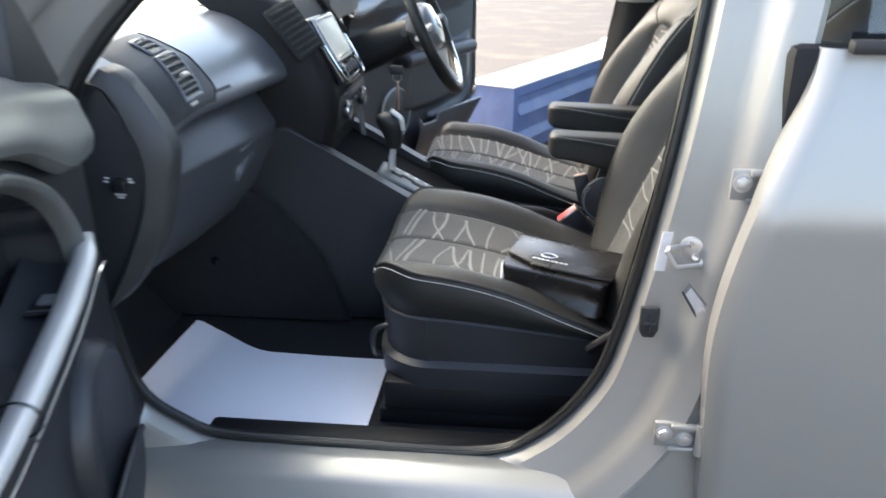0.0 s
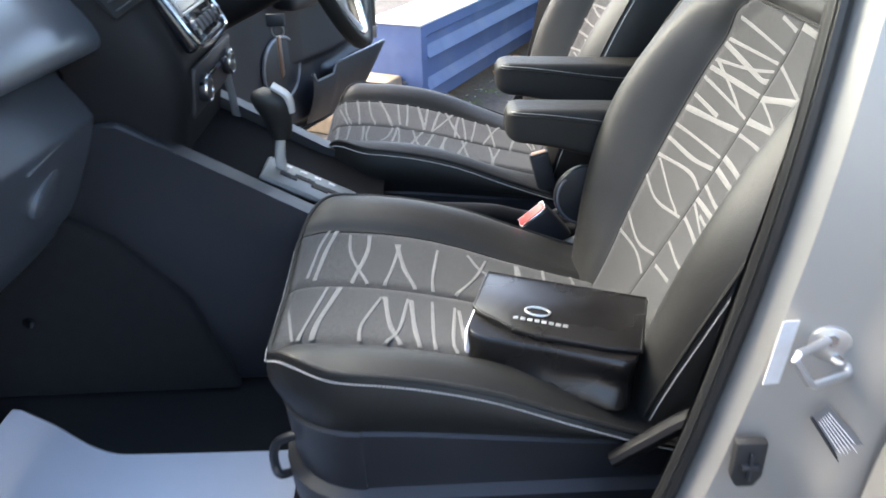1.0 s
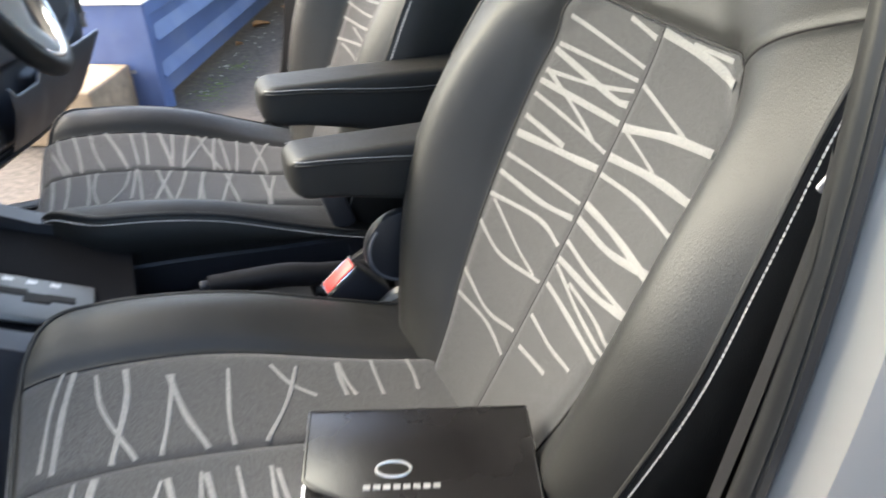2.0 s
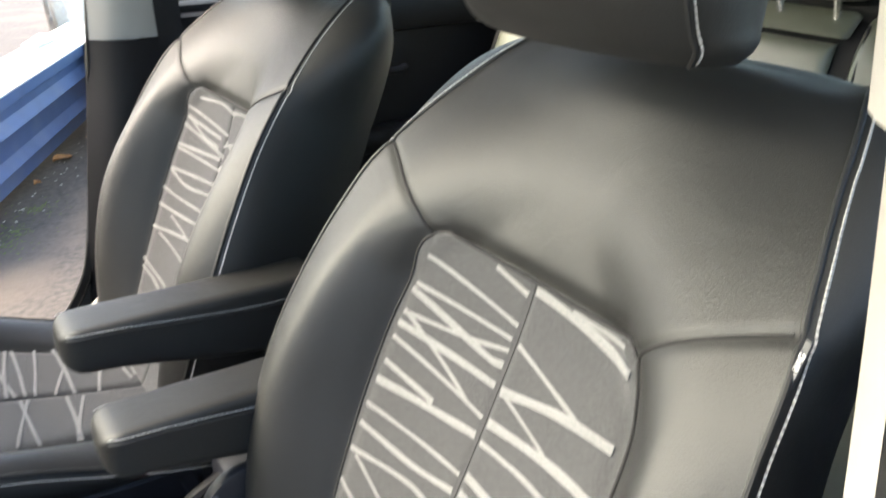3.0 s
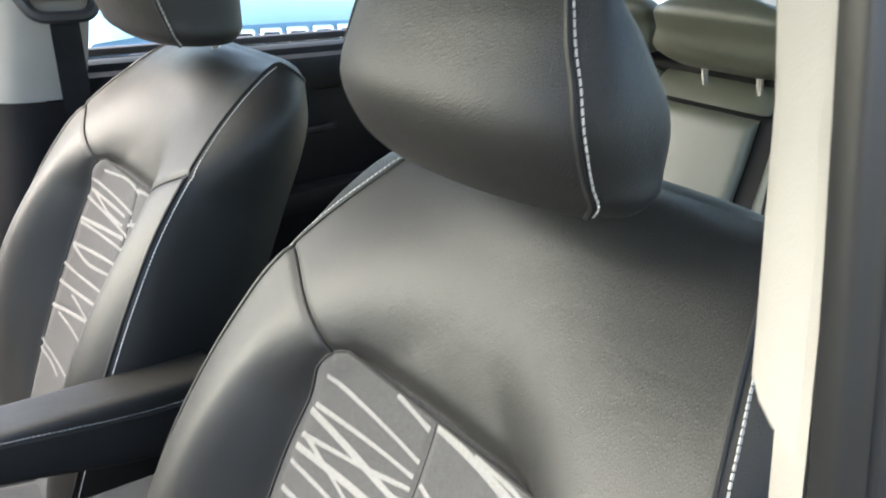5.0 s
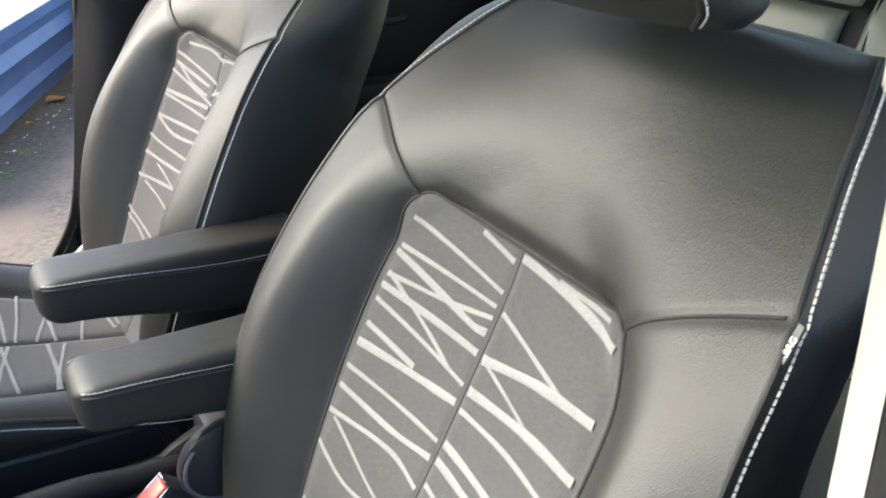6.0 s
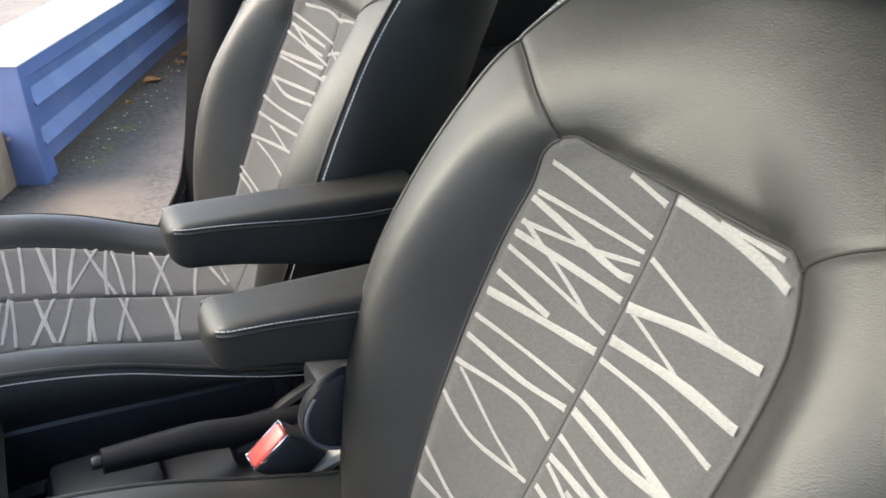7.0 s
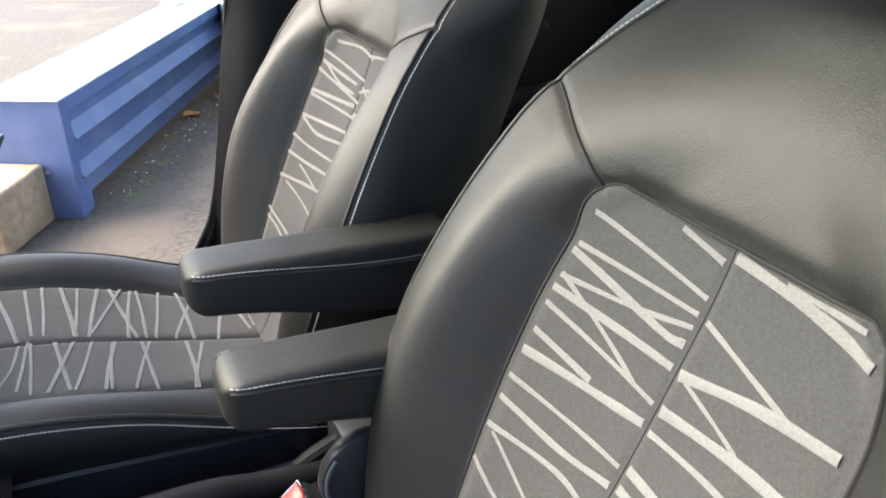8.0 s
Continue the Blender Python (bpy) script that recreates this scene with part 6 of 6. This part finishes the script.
two.matrix_local = pose(-0.0018, 0.0, 0, 0, 24, 0) @ Matrix(((0, 0, -0.5, 0), (-0.1, 1, 0.0, 0), (1, 0, 0, 0), (0, 0, 0, 1))).to_quaternion().to_matrix().to_4x4()

# ---- rear seat ----
rear = thing("rear_seat", "black leather rear bench seat with raised headrests", "car seat", at=(1.1, MID, 0.322))
R0 = Vector((1.1, MID, 0.322))


def rpart(name, bm, mat, parent=None, label=""):
    bmesh.ops.translate(bm, verts=bm.verts, vec=-R0)
    return part(name, bm, mat, parent or rear, label)


rx = eased([0.50, 0.62, 0.8, 0.95, 1.02, 1.06], [1.10, 1.135, 1.20, 1.262, 1.294, 1.335])


def rear_pad(y0, y1, z0, z1, r, slant=0.0):
    """An upholstered back panel with rolled edges; slant leans its sides."""
    def f(u, t):
        z = z0 + (z1 - z0) * t
        y = y0 + (y1 - y0) * u + slant * (t - 1)
        e = min(u * (y1 - y0), (1 - u) * (y1 - y0), (z1 - z) * 1.0)
        k = min(1, max(0, e) / r)
        return (rx(z) + r * (1 - math.sqrt(max(0, 1 - (1 - k) ** 2))), y, z)
    edge = lambda n: [0, 0.004, 0.012, 0.025] + span(0.05, 0.95, n) + [0.975, 0.988, 0.996, 1]
    return grid(f, edge(24), span(0, 0.93, 24) + [0.95, 0.965, 0.98, 0.99, 0.996, 1])


def back_line(pts, r, mat, parent, name):
    """A seam or groove on the rear backrest through (y, z) pairs."""
    ln = smooth_line([(rx(z) - 0.0005, y, z) for y, z in pts], 6)
    return rpart(name, tube(ln, r, 6), mat, parent)


# Black sheet put behind the panels to paint the shade in their gaps.
rpart("gap_shade_sheet", grid(lambda y, z: (rx(min(z, 1.06)) + 0.022 + 0.06 * max(0, z - 1.06) / 0.02, y, z), span(1.43, 2.80, 12), span(0.50, 1.08, 24)), BLACKTRIM, None, "black sheet painting the shade in gaps behind the seat panels")
outer = rpart("seat_back", rear_pad(1.44, 1.962, 0.50, 1.066, 0.030, 0.045), REARLEATHER, None, "black leather outer seat back, painted olive with window light")
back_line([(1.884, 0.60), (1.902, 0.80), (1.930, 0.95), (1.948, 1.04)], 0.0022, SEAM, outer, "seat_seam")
middle = rpart("centre_panel", rear_pad(1.985, 2.172, 0.50, 1.008, 0.016, 0.030), REARLEATHER, None, "black leather fold-down centre panel, painted olive with window light")
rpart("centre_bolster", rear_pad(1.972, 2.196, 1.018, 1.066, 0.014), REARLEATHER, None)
far_back = rpart("seat_back", rear_pad(2.196, 2.79, 0.50, 1.066, 0.030, 0.03), REARLEATHER, None, "black leather outer seat back, painted olive with window light")
back_line([(2.180, 0.70), (2.218, 0.90), (2.232, 0.97), (2.226, 1.045)], 0.0022, SEAM, far_back, "seat_seam")
back_line([(2.262, 0.70), (2.300, 0.90), (2.312, 1.0), (2.302, 1.045)], 0.0022, SEAM, far_back, "seat_seam")
for y0, y1 in ((1.44, 1.94), (1.95, 2.25), (2.26, 2.79)):
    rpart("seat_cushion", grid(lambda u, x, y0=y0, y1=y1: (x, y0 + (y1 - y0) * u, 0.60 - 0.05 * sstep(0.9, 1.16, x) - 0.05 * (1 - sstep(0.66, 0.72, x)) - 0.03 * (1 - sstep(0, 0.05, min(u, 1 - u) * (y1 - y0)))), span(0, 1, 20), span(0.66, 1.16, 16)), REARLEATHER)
# Black tube added to paint the shadow on the seat back's top.
rpart("seat_top_shade", tube([(1.352, y, 1.058) for y in span(1.44, 2.79, 8)], 0.022, 12), BLACKTRIM, None, "dark tube painting the shaded top of the seat back")
rpart("back_shell", rbox(1.36, 1.46, 1.43, 2.796, 0.34, 1.03, 0.02), CARPET)
rpart("bench_base", rbox(0.68, 1.2, 1.43, 2.796, 0.33, 0.555, 0.02), CARPET)
for y in (1.70, 2.055, 2.318):
    def rh(u, t, y=y):
        a = 2 * math.pi * u
        w = eased([0, 0.1, 0.5, 0.85, 1], [0.09, 0.118, 0.125, 0.108, 0.05])(t)
        dd = eased([0, 0.1, 0.5, 0.85, 1], [0.03, 0.045, 0.045, 0.035, 0.01])(t)
        c, s_ = math.cos(a), math.sin(a)
        return Vector((1.31 - 0.05 * t + dd * math.copysign(abs(s_) ** 0.7, s_), y + w * math.copysign(abs(c) ** 0.5, c), 1.075 + 0.115 * t))
    hbm = grid(rh, [i / 40 for i in range(40)], [0, 0.03] + span(0.08, 0.94, 12) + [0.98, 1], close_u=True)
    bmesh.ops.holes_fill(hbm, edges=[e for e in hbm.edges if e.is_boundary], sides=100)
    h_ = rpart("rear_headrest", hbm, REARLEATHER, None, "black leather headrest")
    for sy in (-0.05, 0.05):
        rpart("rear_headrest_post", tube([(1.31, y + sy, 1.08), (1.335, y + sy, 1.0)], 0.006), CHROME, h_)
hk = thing("belt_hook", "black plastic belt guide on the pale rear pillar", "belt guide", at=(1.60, 2.815, 1.19))
part("hook", tube(smooth_line([(-0.03, 0.0, 0.03), (-0.025, -0.03, 0.0), (0.02, -0.035, -0.012), (0.04, -0.02, 0.0)], 5), 0.011, 8), DULL, hk)

# ---- the yard beyond ----
blk = thing("stone_block", "weathered sandstone block beside the barrier end", "block", at=(-0.17, 4.20, 0))
blk.rotation_euler = (0, 0, math.atan2(BD.y, BD.x))
bb = rbox(-0.16, 0.16, -0.05, 0.50, 0.0, 0.215, 0.012, 3)
for v in bb.verts:
    n_ = noise.noise(v.co * 9)
    v.co += Vector((n_, n_, n_ * 0.5)) * 0.010
part("block_body", bb, CONCRETE, blk)
for i, (x, y, s_, a) in enumerate(((0.612, 5.356, 0.05, 20), (0.80, 5.62, 0.03, 70), (0.87, 5.75, 0.035, 10), (0.45, 5.05, 0.02, 40))):
    lf = thing("fallen_leaf", "curled brown fallen leaf on the asphalt", "leaf", "fallen leaves", at=(x, y, 0.001))
    part("leaf_blade", grid(lambda u, v, s_=s_: (s_ * (v - 0.5) * 2, s_ * u * math.sin(math.pi * v) * 0.8, 0.012 * u * u + 0.006 * math.sin(4 * v) + 0.006), span(-1, 1, 7), span(0.02, 0.98, 9)), LEAF, lf)
    lf.rotation_euler = (0, 0, radians(a))
rg = random.Random(4)
gbm = bmesh.new()
for _ in range(70):
    s_ = rg.uniform(0.15, 1.9)
    p = B0 + BD * s_ + BN * abs(rg.gauss(0.03, 0.06))
    bmesh.ops.create_icosphere(gbm, subdivisions=1, radius=rg.uniform(0.002, 0.006), matrix=Matrix.Translation((p.x, p.y, 0.001)))
tagged(part("grit", gbm, DEBRIS), "pale grit and bits along the barrier foot", "grit", kind="stuff")
mo = bmesh.new()
for cx, cy in ((0.28, 4.55), (0.22, 4.42), (0.4, 4.75)):
    for _ in range(120):
        a, r = rg.uniform(0, 6.28), abs(rg.gauss(0, 0.07))
        bmesh.ops.create_icosphere(mo, subdivisions=1, radius=rg.uniform(0.002, 0.006), matrix=Matrix.Translation((cx + r * math.cos(a), cy + r * math.sin(a), 0.0)) @ Matrix.Diagonal((1, 1, 0.35, 1)))
tagged(part("moss", mo, MOSS), "low green moss patches on the asphalt", "moss", kind="stuff")
chip = thing("broken_slab", "broken pale slab piece on the barrier top", "rubble", at=B0 + BD * 1.9 + BN * -0.22 + Vector((0, 0, 0.444)))
cb = rbox(-0.05, 0.05, -0.16, 0.16, 0.0, 0.03, 0.006)
for v in cb.verts:
    v.co += Vector((noise.noise(v.co * 14), noise.noise(v.co * 11 + Vector((3, 0, 0))), 0)) * 0.03
part("slab_piece", cb, WHITE, chip)
chip.rotation_euler = (0, 0, radians(62.6 - 90))


def parked_car(m, paint, label, slots, tall):
    """A parked car seen from its front; built facing -y."""
    c = thing("parked_car", label, "car", "parked cars")
    c.matrix_world = m
    W, H = 0.90, tall
    hood = H * 0.555
    sec = []
    for y, zt, wd in ((0.0, hood - 0.16, 0.80), (0.04, hood - 0.06, 0.86), (0.15, hood - 0.01, 0.88), (0.5, hood + 0.03, 0.90), (0.95, hood + 0.06, 0.90), (1.2, hood + 0.05, 0.90), (4.0, hood + 0.05, 0.90), (4.2, hood - 0.1, 0.86)):
        sec.append([Vector((x * wd, y, z)) for x, z in ((-1, 0.30), (-1.02, 0.55), (-1, zt - 0.10), (-0.90, zt - 0.02), (-0.5, zt + 0.012), (0, zt + 0.018), (0.5, zt + 0.012), (0.90, zt - 0.02), (1, zt - 0.10), (1.02, 0.55), (1, 0.30), (0, 0.28))])
    part("body", loft(sec), paint, c)
    cab = []
    for y, z, wd in ((1.02, hood + 0.05, 0.80), (1.62, H - 0.06, 0.66), (1.85, H, 0.64), (3.5, H, 0.64), (4.1, hood + 0.05, 0.76)):
        cab.append([Vector((-wd, y, hood)), Vector((-wd, y, z - 0.03)), Vector((-wd * 0.9, y, z)), Vector((wd * 0.9, y, z)), Vector((wd, y, z - 0.03)), Vector((wd, y, hood))])
    part("cabin", loft(cab), paint, c)
    ny = Vector((0, -0.72, 0.69))
    wsd = part("windscreen", grid(lambda u, t: (u * (0.76 - 0.13 * t), 1.055 + 0.53 * t - 0.006 - 0.05 * (1 - u * u) * 0.3, hood + 0.075 + (H - hood - 0.16) * t + 0.012), span(-1, 1, 12), span(0, 1, 6)), DARKGLASS, c, "dark reflecting windscreen")
    part("screen_note", rbox(-0.18, 0.12, -0.002, 0.0, -0.05, 0.05, 0, 1, pose(0.1, 1.17, hood + 0.28, -38, 0, 0)), LABEL, wsd, "pale paper note with bars")
    for x in (-0.42, 0.28):
        part("wiper", tube([(x - 0.1, 1.02, hood + 0.075), (x + 0.14, 1.05, hood + 0.095), (x + 0.42, 1.04, hood + 0.085)], 0.010, 6), RUBBER, c)
    for i in range(slots):
        x = -0.40 + 0.80 * (i + 0.5) / slots
        part("grille_slot", rbox(x - 0.047, x + 0.047, -0.014, 0.03, hood - 0.30, hood - 0.055, 0.012, 2), CHROME, c, "chrome-edged grille slot")
        part("slot_opening", rbox(x - 0.036, x + 0.036, -0.018, 0.02, hood - 0.288, hood - 0.067, 0.008, 2), RUBBER, c)
    for sg in (-1, 1):
        part("headlight", disc((sg * 0.63, -0.006, hood - 0.22), (0, -1, 0), 0.11, 0.05, 28, 0.015), DARKGLASS, c, "round glass headlight")
        part("headlight_ring", ring((sg * 0.63, -0.028, hood - 0.22), (0, -1, 0), 0.105, 0.010, 28, 6), CHROME, c)
        part("side_window", grid(lambda y, t, sg=sg: (sg * (0.80 - 0.13 * t + 0.012), y + 0.25 * t * (1 if y < 2 else -1), hood + 0.08 + (H - hood - 0.2) * t), span(1.4, 3.7, 6), span(0, 1, 3)), DARKGLASS, c)
        for y in (0.75, 3.4):
            part("road_wheel", ring((sg * 0.84, y, 0.33), (1, 0, 0), 0.25, 0.085, 30, 8), RUBBER, c)
    part("bumper", rbox(-0.88, 0.88, -0.05, 0.12, 0.28, hood - 0.40, 0.04, 3), PLASTIC if slots else paint, c)
    part("number_plate", rbox(-0.26, 0.26, -0.062, -0.05, 0.42, 0.53, 0.004), LABEL, c, "blank number plate")
    return c


parked_car(pose(1.72, 4.27, 0, 0, 0, -4), CARBLUE, "pale blue off-road car with a slotted grille, parked nearby", 7, 1.645)
parked_car(pose(5.2, 5.4, 0, 0, 0, -60), CARWHITE, "white car parked across the yard", 0, 1.55)
parked_car(pose(4.8, 2.2, 0, 0, 0, -85), CARGREY, "grey car parked behind the silver car", 0, 1.5)
